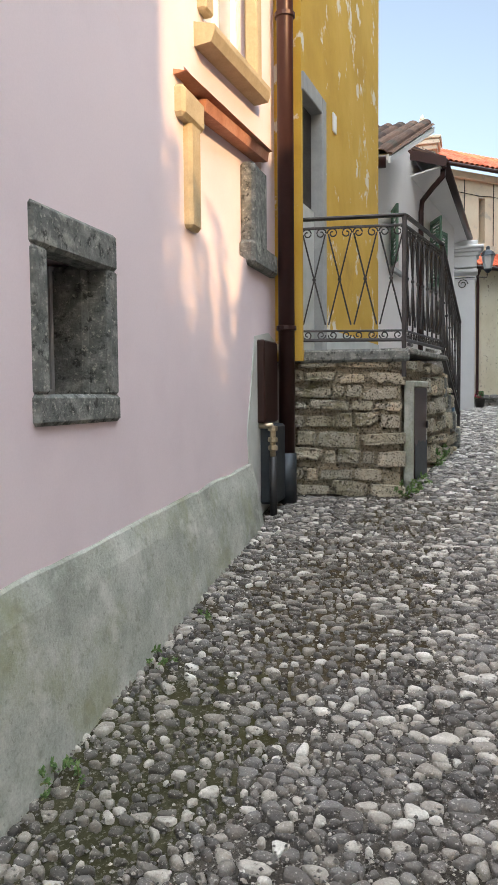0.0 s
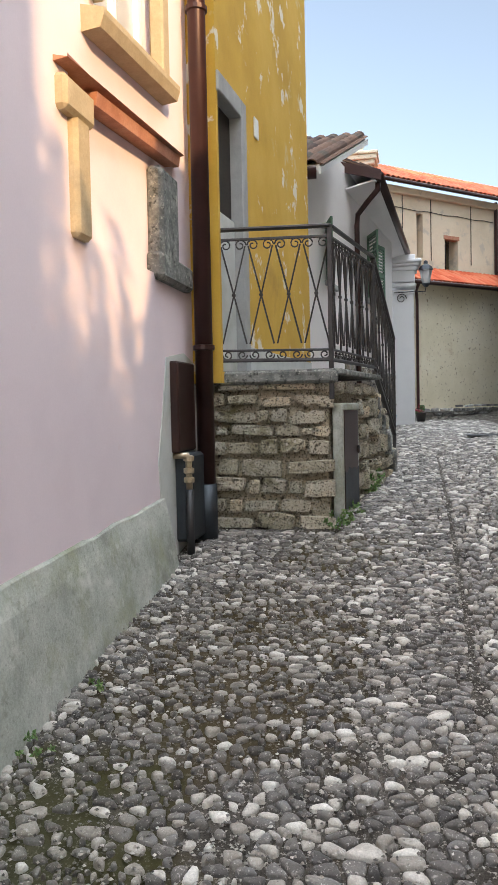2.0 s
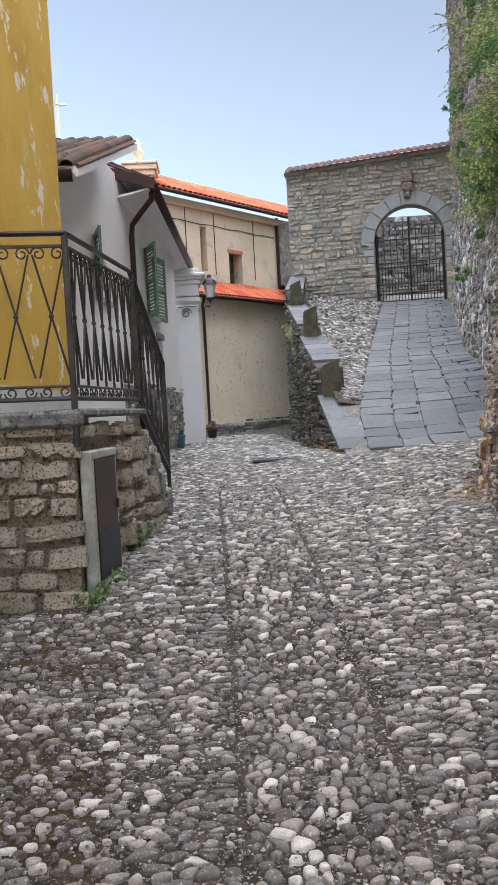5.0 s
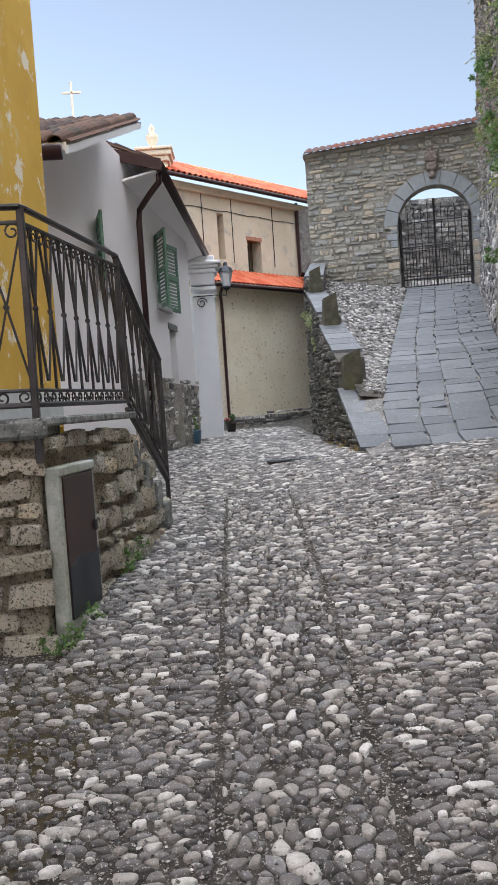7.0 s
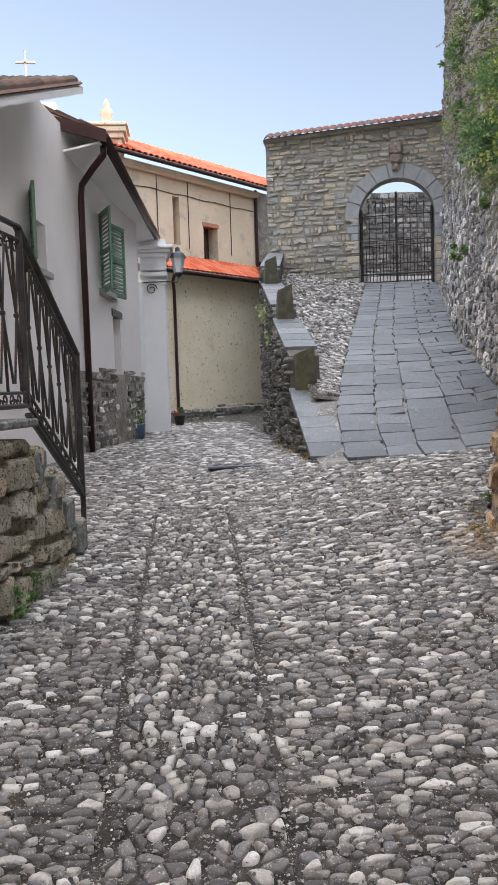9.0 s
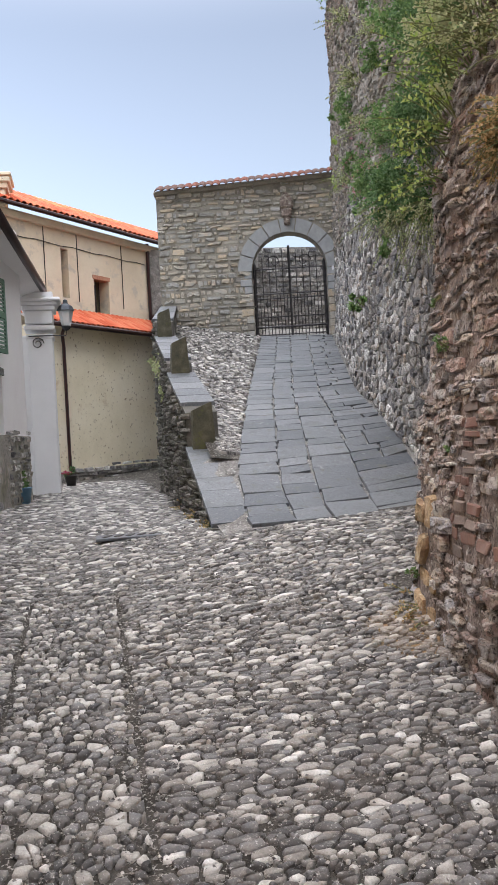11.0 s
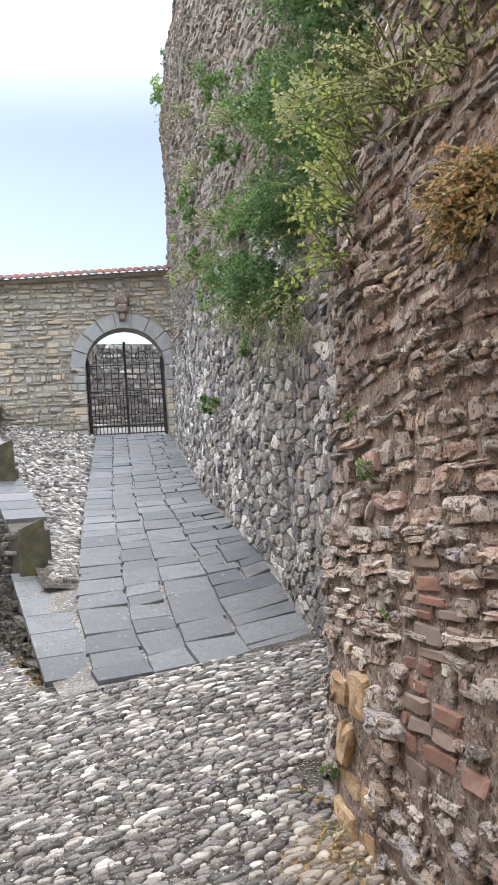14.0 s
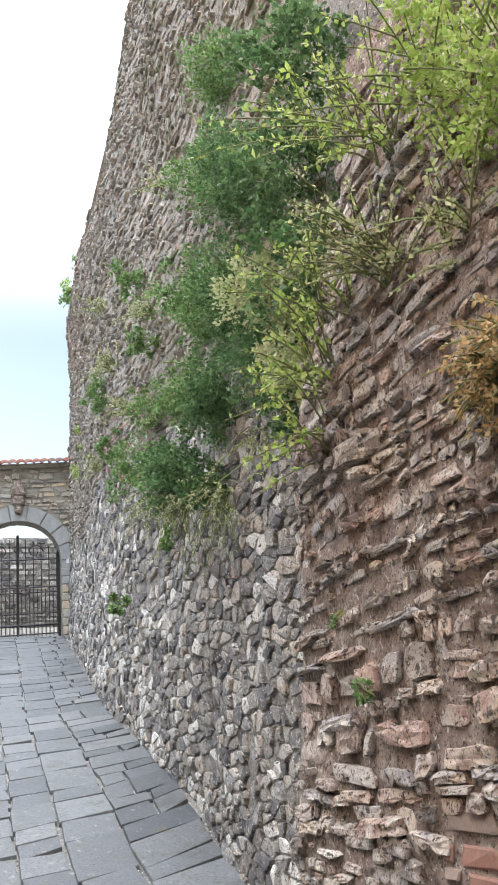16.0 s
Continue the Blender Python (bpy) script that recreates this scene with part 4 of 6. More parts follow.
panel(T2, T3, B2, B3, 6, True)

# ---- white house with shutters ----
WP, WQ = (-1.62, 8.9), (-0.34, 19.5)
fw, wl = frame_face(WP, WQ)
def wu(y):
    return (y - 8.9) * wl / 10.6
wall_white = struct("wall_white_house", slab_wall(WP, WQ, 0.7, 4.36, 0.4, [(wu(16.15), wu(16.75), 3.95, 4.36), (wu(16.9), wu(17.5), 0.7, 3.6), (wu(12.5), wu(13.1), 3.75, 4.36)], slab_wall((fw(wu(14.1), 0, 0).x, 14.1), WQ, 4.36, 6.0, 0.4, [(wu(16.15) - wu(14.1), wu(16.75) - wu(14.1), 4.36, 5.12)], Geo().prism([fw(wu(9.2), 4.36, 0), fw(wu(14.1), 4.36, 0), fw(wu(14.1), 6.0, 0), fw(wu(12.9), 5.95, 0)], fw(0, 0, -0.4) - fw(0, 0, 0)))), m_white, "off-white rendered house wall", "wall")
# dark sheet painted as the shade inside the white house
struct("wall_white_house_inside", slab_wall((-2.05, 8.9), (-0.9, 19.5), 0.7, 4.3, 0.05), m_dark, "dark sheet standing in for the unlit room behind the wall", "wall")
f_end, le = frame_face(WQ, (-5.5, 20.4))
struct("wall_white_house_end", slab_wall(WQ, (-5.5, 20.4), 0.7, 6.6, 0.3), m_white, "off-white rendered house end", "wall")
rs = random.Random(11)
plinth2 = tagged(obj("wall_white_house_foot", fbox(fw, wu(13.8), wl + 0.02, 0.7, 2.5, -0.05, 0.03), m_highmortar), "rubble stone foot of the white house", "wall", kind="structure")
lay(courses(fw, wu(13.8), wl, lambda u: 1.1, lambda u: 2.58, 0.2, 0.13, rs, 0.06, 0.02, 0.03, 0.3, lambda u, v: not (wu(16.85) < u < wu(17.55))), plinth2, "stone", m_castle1, m_castle, "rubble stones")
d2 = thing("house_door", fw(wu(17.2), 1.2, 0), "tall grey door in a stone frame", "door")
part("leaf", fbox(fw, wu(16.92), wu(17.48), 1.1, 3.55, -0.2, -0.14), m_frame, d2, "weathered grey leaf")
part("lintel", fbox(fw, wu(16.8), wu(17.6), 3.55, 3.68, -0.2, 0.03), m_greystone, d2)
def shutter(u0, u1, v0, v1, open_angle, hinge, label):
    """A louvred shutter leaf on the wall face, swung out about its hinge."""
    s = thing("window_shutter", fw(hinge, v0, 0.02), label, "shutter", "green window shutters")
    w = u1 - u0
    a = radians(open_angle)
    o = fw(hinge, 0, 0.02)
    eu = (fw(1, 0, 0) - fw(0, 0, 0))
    en = (fw(0, 0, 1) - fw(0, 0, 0))
    d = eu * math.cos(a) + en * math.sin(a)
    t = d.cross(Vector((0, 0, 1)))
    m = Matrix(((d.x, t.x, 0), (d.y, t.y, 0), (d.z, t.z, 1))).to_4x4()
    def bx(a0, a1, b0, b1, th=0.04):
        return Geo().box(o + d * ((a0 + a1) / 2) + Vector((0, 0, (b0 + b1) / 2)), (a1 - a0, th, b1 - b0), 0.005, m)
    for a0, a1, b0, b1 in ((0, 0.06, v0, v1), (w - 0.06, w, v0, v1), (0.06, w - 0.06, v0, v0 + 0.08), (0.06, w - 0.06, v1 - 0.08, v1), (0.06, w - 0.06, (v0 + v1) / 2 - 0.04, (v0 + v1) / 2 + 0.04)):
        part("stile", bx(a0, a1, b0, b1), m_green, s)
    n = int((v1 - v0) / 0.075)
    tilt = Matrix.Rotation(0.6, 4, "X")
    for k in range(n):
        z = v0 + 0.08 + (k + 0.5) * (v1 - v0 - 0.16) / n
        part("slat", Geo().box(o + d * (w / 2) + Vector((0, 0, z)), (w - 0.12, 0.012, 0.06), 0.003, m @ tilt), m_green, s)
shutter(0, 0.62, 3.85, 5.2, 152, wu(16.12), "green louvred shutter standing open from the window")
shutter(0, 0.62, 3.9, 5.2, 12, wu(16.8), "green louvred shutter folded back on the wall")
shutter(0, 0.5, 3.75, 4.65, 158, wu(12.48), "green shutter standing open, seen edge on")
wd = thing("house_window", fw(wu(16.45), 3.95, 0), "house window with pale stone sill", "window")
part("sill", fbox(fw, wu(15.95), wu(16.9), 3.84, 3.93, -0.2, 0.10), m_frame, wd)
part("frame", fbox(fw, wu(16.42), wu(16.48), 3.95, 5.1, -0.2, -0.15), m_pure, wd)
wd2 = thing("house_window", fw(wu(12.8), 3.9, 0), "house window with pale stone surround", "window")
part("sill", fbox(fw, wu(12.4), wu(13.2), 3.67, 3.75, -0.2, 0.06), m_frame, wd2)
part("frame", fbox(fw, wu(12.77), wu(12.83), 3.75, 4.36, -0.2, -0.15), m_pure, wd2)

# lower roof with old curved tiles, its verge on the street side
def tile_row(g, p, q, r, n, lift, down):
    """A run of half-round tiles along p to q; each one a little cone, lapped over the next."""
    p, q = Vector(p), Vector(q)
    for k in range(n):
        a, b = p.lerp(q, k / n), p.lerp(q, (k + 1.12) / n)
        d = (b - a).normalized()
        side = d.cross(Vector((0, 0, 1))).normalized()
        nn = side.cross(d).normalized()
        if nn.z < 0:
            nn = -nn
        vs, m = [], 6
        for (c, rr, hh) in ((a, r * 1.12, lift + 0.014), (b, r * 0.92, lift)):
            for j in range(m + 1):
                t = math.pi * j / m
                vs.append(c + side * math.cos(t) * rr + nn * (math.sin(t) * rr * 0.75 + hh))
            for j in range(m + 1):
                t = math.pi * j / m
                vs.append(c + side * math.cos(t) * rr * 0.82 + nn * (math.sin(t) * rr * 0.58 + hh))
        w = m + 1
        fs = []
        for j in range(m):
            fs += [(j, j + 1, 2 * w + j + 1, 2 * w + j), (w + j, 3 * w + j, 3 * w + j + 1, w + j + 1), (j, w + j, w + j + 1, j + 1), (2 * w + j, 2 * w + j + 1, 3 * w + j + 1, 3 * w + j)]
        fs += [(0, 2 * w, 3 * w, w), (m, w + m, 3 * w + m, 2 * w + m)]
        g.add(vs, fs)
def roof(name, e0, e1, r0, r1, r, material, label, rowlen=0.34, thick=0.08, group=""):
    """A tiled slope: eave from e0 to e1, top edge from r0 to r1."""
    e0, e1, r0, r1 = map(Vector, (e0, e1, r0, r1))
    t = thing(name, e0, label, "roof")
    dn = Vector((0, 0, -thick))
    part("deck", Geo().prism([e0 + dn, e1 + dn, r1 + dn, r0 + dn], (0, 0, thick)), m_white, t, "pale boarded underside")
    n = max(2, int((e1 - e0).length / (r * 2.15)))
    ln = (r0 - e0).length
    m = max(2, int(ln / rowlen))
    gg = Geo()
    for k in range(n):
        s = (k + 0.5) / n
        tile_row(gg, r0.lerp(r1, s), e0.lerp(e1, s), r, m, 0.01, 0)
    pans = Geo()
    for k in range(n + 1):
        s = min(1, max(0, k / n))
        a, b = r0.lerp(r1, s) + Vector((0, 0, 0.006)), e0.lerp(e1, s) + Vector((0, 0, 0.006))
        pans.tube([a, b], r * 0.55, 5, flat=0.4)
    tagged(part("clay_tiling", gg, material, t, "half-round clay tiles"), kind="stuff")
    part("pan_tiling", pans, material, t)
    return t
rf1 = roof("roof_lower", (-4.5, 9.2, 4.62), (-0.90, 9.36, 4.62), (-4.5, 12.9, 6.1), (-0.56, 12.9, 6.1), 0.088, m_tile_old, "low roof of weathered brown clay tiles")
part("verge_board", Geo().prism([(-0.91, 9.34, 4.50), (-0.91, 9.34, 4.58), (-0.55, 12.92, 6.07), (-0.55, 12.92, 5.98)], (0.03, 0, 0)), m_pure, rf1, "white verge board")
part("gutter", Geo().tube([(-4.5, 9.12, 4.50), (-0.93, 9.27, 4.50)], 0.075, 10), m_copper, rf1, "brown metal gutter", smooth=True)
rf2 = roof("roof_upper", (-0.44, 14.1, 5.88), (-0.02, 21.5, 5.98), (-4.4, 14.4, 7.6), (-3.9, 20.4, 7.6), 0.085, m_tile_old, "upper roof of weathered clay tiles with wide eaves", thick=0.1)
part("gutter", Geo().tube([(-0.40, 14.05, 5.80), (0.02, 21.6, 5.88)], 0.085, 10), m_brown, rf2, "dark brown gutter", smooth=True)
part("fascia", Geo().prism([(-1.3, 14.05, 5.98), (-0.36, 14.02, 5.72), (-0.36, 14.02, 5.90), (-1.3, 14.05, 6.16)], (0, 0.04, 0)), m_copper, rf2, "brown metal fascia")
part("soffit", Geo().prism([(-1.05, 14.1, 5.60), (-0.42, 14.1, 5.74), (-0.02, 21.5, 5.82), (-0.5, 21.5, 5.68)], (0, 0, 0.03)), m_white, rf2, "white plastered soffit")
dp2 = thing("downpipe", fw(wu(14.7), 1.2, 0.1), "brown metal downpipe bent under the eaves", "downpipe")
part("pipe", Geo().tube([(-0.42, 14.2, 5.72), (-0.43, 14.22, 5.60), (-0.62, 14.4, 5.45), fw(wu(14.7), 5.3, 0.10), fw(wu(14.7), 5.1, 0.08), fw(wu(14.7), 1.2, 0.08)], 0.05, 12), m_copper, dp2, smooth=True)
bucket = thing("plant_bucket", (-0.42, 18.6, 1.2), "blue enamel bucket with a small plant beside the door", "bucket")
part("pail", Geo().lathe((-0.42, 18.6, ground_z(-0.4, 18.6)), [(0.13, 0), (0.17, 0.3), (0.185, 0.31), (0.17, 0.315), (0.15, 0.28)], 16), m_blue, bucket, smooth=True)

# ---- white gate pillar and lantern ----
pil = thing("gate_pillar", (-0.1, 21.7, 1.1), "tall white painted pillar with moulded capital", "pillar")
part("shaft", Geo().box((-0.1, 21.7, 2.9), (0.56, 0.56, 3.7), 0.02), m_pure, pil)
for z, w, h in ((4.78, 0.62, 0.10), (4.98, 0.68, 0.10), (5.22, 0.62, 0.30), (5.42, 0.74, 0.10), (5.52, 0.84, 0.08), (5.60, 0.98, 0.08), (5.72, 0.66, 0.14)):
    part("moulding", Geo().box((-0.1, 21.7, z), (w, w, h), 0.02), m_pure, pil)
gar = tagged(obj("wall_pillar_side", Geo().box((-1.6, 21.9, 2.9), (2.6, 0.4, 3.9), 0.02), m_pure), "white wall behind the gate pillar", "wall", kind="structure")
lan = thing("street_lantern", (0.18, 21.6, 4.9), "wall lantern on a scrolled iron bracket", "street lamp")
part("bracket", Geo().tube([(-0.35, 21.35, 4.78), (0.2, 21.4, 4.80), (0.48, 21.4, 4.78), (0.5, 21.4, 4.92)], 0.014, 6), m_iron, lan)
part("scroll", Geo().tube(scroll(Vector((-0.15, 21.38, 4.62)), Vector((1, 0, 0)), Vector((0, 0, 1)), 0.14, 1.5), 0.012, 6), m_iron, lan)
part("glass", Geo().lathe((0.5, 21.4, 5.0), [(0.10, 0), (0.17, 0.34), (0.16, 0.35)], 6), m_glass, lan)
part("cap", Geo().lathe((0.5, 21.4, 5.35), [(0.20, 0), (0.15, 0.10), (0.06, 0.16), (0.05, 0.24), (0.01, 0.26)], 6), m_castiron, lan)
part("base", Geo().lathe((0.5, 21.4, 4.9), [(0.04, 0), (0.11, 0.08), (0.11, 0.10)], 6), m_castiron, lan)

# ---- cream wall and church ----
CP, CQ = (-0.6, 26.2), (7.0, 33.55)
fc, cl = frame_face(CP, CQ)
wall_cream = struct("wall_cream", slab_wall(CP, CQ, 0.8, 5.86, 0.4), m_cream, "cream rendered wall, pitted and peeling", "wall")
UP, UQ = (-2.6, 25.9), (6.6, 34.8)
fu, ul = frame_face(UP, UQ)
uu = lambda x: (x - UP[0]) * ul / (UQ[0] - UP[0])
wall_church = struct("wall_church", slab_wall(UP, UQ, 3.0, 9.5, 0.5, [(uu(1.31), uu(1.82), 6.62, 7.95), (uu(3.47), uu(3.95), 6.6, 7.9), (uu(0.30), uu(0.52), 7.08, 8.65)]), m_church, "tall cream church wall with patched render", "wall")
struct("wall_church_inside", slab_wall((UP[0] - 0.4, UP[1] + 0.5), (UQ[0] - 0.4, UQ[1] + 0.5), 3.0, 9.5, 0.1), m_tanstone, "brick filling behind the church windows", "wall")
for x0, x1 in ((1.31, 1.82), (3.47, 3.95)):
    w_ = thing("church_window", fu(uu(x0), 6.62, 0), "barred church window with splayed brick head", "window", "church windows")
    part("leaf", fbox(fu, uu(x0) + 0.02, uu((x0 + x1) / 2), 6.62, 7.75, -0.35, -0.3), m_brown, w_, "brown wooden leaf")
    part("head", fbox(fu, uu(x0) - 0.05, uu(x1) + 0.05, 7.86, 8.0, -0.3, 0.02), m_hood, w_, "brick head")
    for k in range(3):
        part("bar", Geo().tube([fu(uu(x0) + 0.1 + 0.16 * k, 6.62, -0.2), fu(uu(x0) + 0.1 + 0.16 * k, 7.86, -0.2)], 0.012, 5), m_iron, w_)
roof("roof_cream_wall", fc(-0.2, 5.95, 0.35), fc(cl, 5.95, 0.35), fc(-0.2, 6.62, -1.05), fc(cl, 6.62, -1.05), 0.10, m_tile_new, "lean-to roof of new orange clay tiles", 0.42)
part("gutter", Geo().tube([fc(-0.2, 5.86, 0.42), fc(cl, 5.86, 0.42)], 0.07, 8), m_brown, scene.objects["roof_cream_wall"], "brown metal gutter")
roof("roof_church", fu(-0.2, 9.62, 0.35), fu(ul, 9.62, 0.35), fu(-0.2, 11.25, -3.0), fu(ul, 11.25, -3.0), 0.11, m_tile_new, "church roof of new orange clay tiles", 0.45)
part("gutter", Geo().tube([fu(-0.2, 9.52, 0.42), fu(ul, 9.52, 0.42)], 0.07, 8), m_brown, scene.objects["roof_church"], "brown metal gutter")
struct("trim_church_cornice", fbox(fu, 0, ul, 9.2, 9.46, 0.003, 0.14, b=0.04), m_church, "moulded cream cornice under the church eaves", "cornice")
for u_, z0, z1, name in ((uu(-0.2), 6.9, 9.2, "cable"), (uu(0.8), 7.0, 9.2, "cable"), (uu(2.3), 7.0, 9.2, "cable")):
    tagged(obj("wall_cable", Geo().tube([fu(u_, z0, 0.02), fu(u_, z1, 0.02)], 0.015, 5), m_dark, fu(u_, z0, 0.02)), "thin dark cable down the church wall", "cable", "cables on the church wall")
tagged(obj("wall_cable", Geo().tube([fu(uu(-1.5) + k * 0.5, 8.75 - 0.02 * (k % 3), 0.02) for k in range(14)], 0.012, 5), m_dark, fu(uu(-1.5), 8.7, 0)), "thin dark cable strung along the church wall", "cable", "cables on the church wall")
for (p, q) in ((fu(uu(3.25), 6.7, 0.08), fu(uu(3.25), 9.5, 0.08)),):
    t = thing("downpipe", p, "brown metal downpipe on the church wall", "downpipe")
    part("pipe", Geo().tube([q, p], 0.06, 8), m_copper, t)
t = thing("downpipe", fc(1.15, 1.4, 0.1), "thin brown downpipe on the cream wall", "downpipe")
part("pipe", Geo().tube([fc(0.95, 5.85, 0.4), fc(1.0, 5.6, 0.2), fc(1.15, 5.3, 0.08), fc(1.15, 1.3, 0.08)], 0.05, 8), m_copper, t)
kerb = tagged(obj("wall_low_kerb", fbox(fc, 0.2, cl, 0.9, 1.55, 0.1, 0.7), m_castlemortar), "low dry stone kerb wall along the cream wall", "wall", kind="structure")
fk, kl = frame_face((CP[0] + 0.85, CP[1] - 0.2), (CQ[0] + 0.5, CQ[1] - 0.5))
lay(courses(fk, 0, 6, lambda u: 1.05 + 0.06 * u, lambda u: 1.62 + 0.06 * u, 0.3, 0.14, random.Random(5), 0.05, 0.02, 0.02, 0.3), kerb, "stone", m_castle1, m_castle, "kerb stones")
# church front top: cornice block with an urn
urn = thing("church_finial", (-1.57, 27.6, 9.6), "cream stone urn on a moulded cornice block", "finial")
for z, w, h in ((9.7, 0.8, 0.5), (10.05, 0.95, 0.16), (10.22, 1.1, 0.16), (10.36, 1.2, 0.10)):
    part("block", Geo().box((-1.55, 27.4, z), (w, w, h), 0.02), m_cream, urn)
part("urn", Geo().lathe((-1.6, 27.3, 10.42), [(0.2, 0), (0.2, 0.08), (0.1, 0.14), (0.2, 0.34), (0.2, 0.46), (0.09, 0.6), (0.11, 0.68), (0.05, 0.8), (0.01, 0.86)], 14), m_cream, urn, smooth=True)
struct("wall_church_front", Geo().box((-4.2, 27.6, 6.0), (5.4, 0.8, 7.4), 0.03), m_cream, "cream church front rising behind the house", "wall")
crs = thing("roof_cross", (-6.05, 38, 15.0), "thin grey metal cross on the church top", "cross")
part("upright", Geo().box((-6.05, 38, 16.15), (0.09, 0.09, 2.3), 0.01), m_frame, crs)
part("arm", Geo().box((-6.05, 38, 16.8), (0.85, 0.09, 0.09), 0.01), m_frame, crs)
struct("wall_church_tower", Geo().box((-6.3, 38.4, 8.0), (3, 1.2, 14.1), 0.05), m_cream, "cream church body far behind", "wall")
pot = thing("flower_pot", (0.35, 24.2, 1.2), "flower pot with deep red flowers on the kerb", "flower pot")
part("pot", Geo().lathe((0.35, 24.2, 1.22), [(0.11, 0), (0.16, 0.26), (0.18, 0.28), (0.15, 0.29)], 14), m_dark, pot, smooth=True)

# ---- gate wall with its arch ----
def gplan(x):
    return (x, 24.3 - 0.2508 * (x - 5.534))
GP, GQ = gplan(3.05), gplan(9.5)
fg, gl = frame_face(GP, GQ)
ku = math.hypot(1, 0.2508)
gu = lambda x: (x - 3.05) * ku
gx0, gx1, gsp = gu(5.545), gu(7.565), 6.84
gmid, grad = (gx0 + gx1) / 2, (gx1 - gx0) / 2
gtop = lambda u: 9.12 + 0.045 * u
gw = Geo()
back = fg(0, 0, -0.42) - fg(0, 0, 0)
left = [(0, 1.0), (gx0, 1.0), (gx0, gsp)] + [(gmid - grad * math.cos(math.pi * k / 16), gsp + grad * math.sin(math.pi * k / 16)) for k in range(1, 9)] + [(gmid, gtop(gmid)), (0, gtop(0))]
right = [(gx1, 1.0), (gl, 1.0), (gl, gtop(gl)), (gmid, gtop(gmid))] + [(gmid - grad * math.cos(math.pi * k / 16), gsp + grad * math.sin(math.pi * k / 16)) for k in range(8, 16)] + [(gx1, gsp)]
for poly in (left, right):
    gw.prism([fg(u, v, 0) for u, v in poly], back)
wall_gate = tagged(obj("wall_gate", gw, m_gatemortar), "squared grey-brown stone wall with an arched gateway", "wall", kind="structure")
def in_gate(u, v):
    if v < 4.6:
        return False
    if v < gsp:
        return not (gx0 - 0.12 < u < gx1 + 0.12)
    return math.hypot(u - gmid, v - gsp) > grad + 0.40
lay(beds(fg, 0.02, gl - 1.0, lambda u: 4.5, lambda u: gtop(u) - 0.04, 0.27, 0.14, random.Random(21), 0.034, 0.011, in_gate, 0.05, 0.12), wall_gate, "stone", m_gatestone, m_gatestone2, "wall stones", 300)
for side in (0, 1):
    for k in range(9):
        wj = 0.34 if (k + side) % 2 else 0.22
        v0 = 5.0 + 0.205 * k
        uj = (gx0 - wj, gx0) if side == 0 else (gx1, gx1 + wj)
        part("jamb_stone", fbox(fg, uj[0], uj[1] - 0.004, v0, v0 + 0.195, -0.3, 0.036, b=0.02), m_frame if k > 5 else m_gatestone, wall_gate)
for k in range(9):
    a0, a1 = math.pi * k / 9 + 0.012, math.pi * (k + 1) / 9 - 0.012
    vg = Geo()
    ring = [(gmid - r * math.cos(a0 + (a1 - a0) * j / 4), gsp + r * math.sin(a0 + (a1 - a0) * j / 4)) for r, js in ((grad, range(5)), (grad + 0.38, range(4, -1, -1))) for j in js]
    vg.prism([fg(u, v, 0.05) for u, v in ring], fg(0, 0, -0.38) - fg(0, 0, 0.05))
    part("voussoir", vg, m_frame, wall_gate, "smooth grey arch stone" if k == 0 else "")
crest = thing("carved_keystone", fg(gmid, 8.0, 0.1), "weathered carved stone crest above the arch", "carving")
cg = Geo()
for z, w, h, d in ((8.05, 0.18, 0.24, 0.16), (8.25, 0.30, 0.24, 0.20), (8.5, 0.36, 0.3, 0.18), (8.72, 0.26, 0.18, 0.14), (8.83, 0.14, 0.12, 0.12)):
    fbox(fg, gmid - w / 2, gmid + w / 2, z, z + h, 0.02, d, cg, 0.05)
part("shield", cg, m_mortar, crest)
cop = thing("wall_coping", fg(0, gtop(0), 0), "row of old red clay tiles along the wall top", "roof tiles")
ncop = int(gl / 0.2)
for k in range(min(ncop, 30)):
    gk = Geo()
    u = 0.1 + k * 0.2
    tile_row(gk, fg(u, gtop(u) + 0.30, -0.42), fg(u, gtop(u) + 0.03, 0.24), 0.108, 2, 0.0, 0)
    part("tile", gk, m_tile_gate, cop)
part("bed", Geo().prism([fg(-0.04, gtop(0) - 0.03, 0.10), fg(-0.04, gtop(0) + 0.05, 0.16), fg(-0.04, gtop(0) + 0.27, -0.42), fg(-0.04, gtop(0) - 0.03, -0.42)], fg(gl - 0.5, gtop(gl - 0.54), 0) - fg(0, gtop(0), 0)), m_gatemortar, cop)
# iron gate
gate = thing("iron_gate", fg(gmid, 5.0, -0.3), "closed double gate of dark wrought iron bars", "gate")
def gtube(a, b, r):
    return Geo().tube([fg(a[0], a[1], -0.3), fg(b[0], b[1], -0.3)], r, 6)
for u in (gx0 + 0.05, gmid, gx1 - 0.05):
    hgt = gsp + math.sqrt(max(0, grad ** 2 - (u - gmid) ** 2)) - (0.30 if u == gmid else 0)
    part("stile", gtube((u, 5.02), (u, hgt), 0.035), m_iron, gate)
for k in range(1, 22):
    u = gx0 + (gx1 - gx0) * k / 22
    hgt = gsp + math.sqrt(max(0, grad ** 2 - (u - gmid) ** 2)) * 0.62
    part("bar", gtube((u, 5.05), (u, hgt if k % 2 else 6.2), 0.012), m_iron, gate)
for v in (5.10, 5.32, 5.60, 6.12, 6.25, 6.95):
    part("rail", gtube((gx0 + 0.03, v), (gx1 - 0.03, v), 0.03 if v in (5.32,) else 0.018), m_iron, gate)
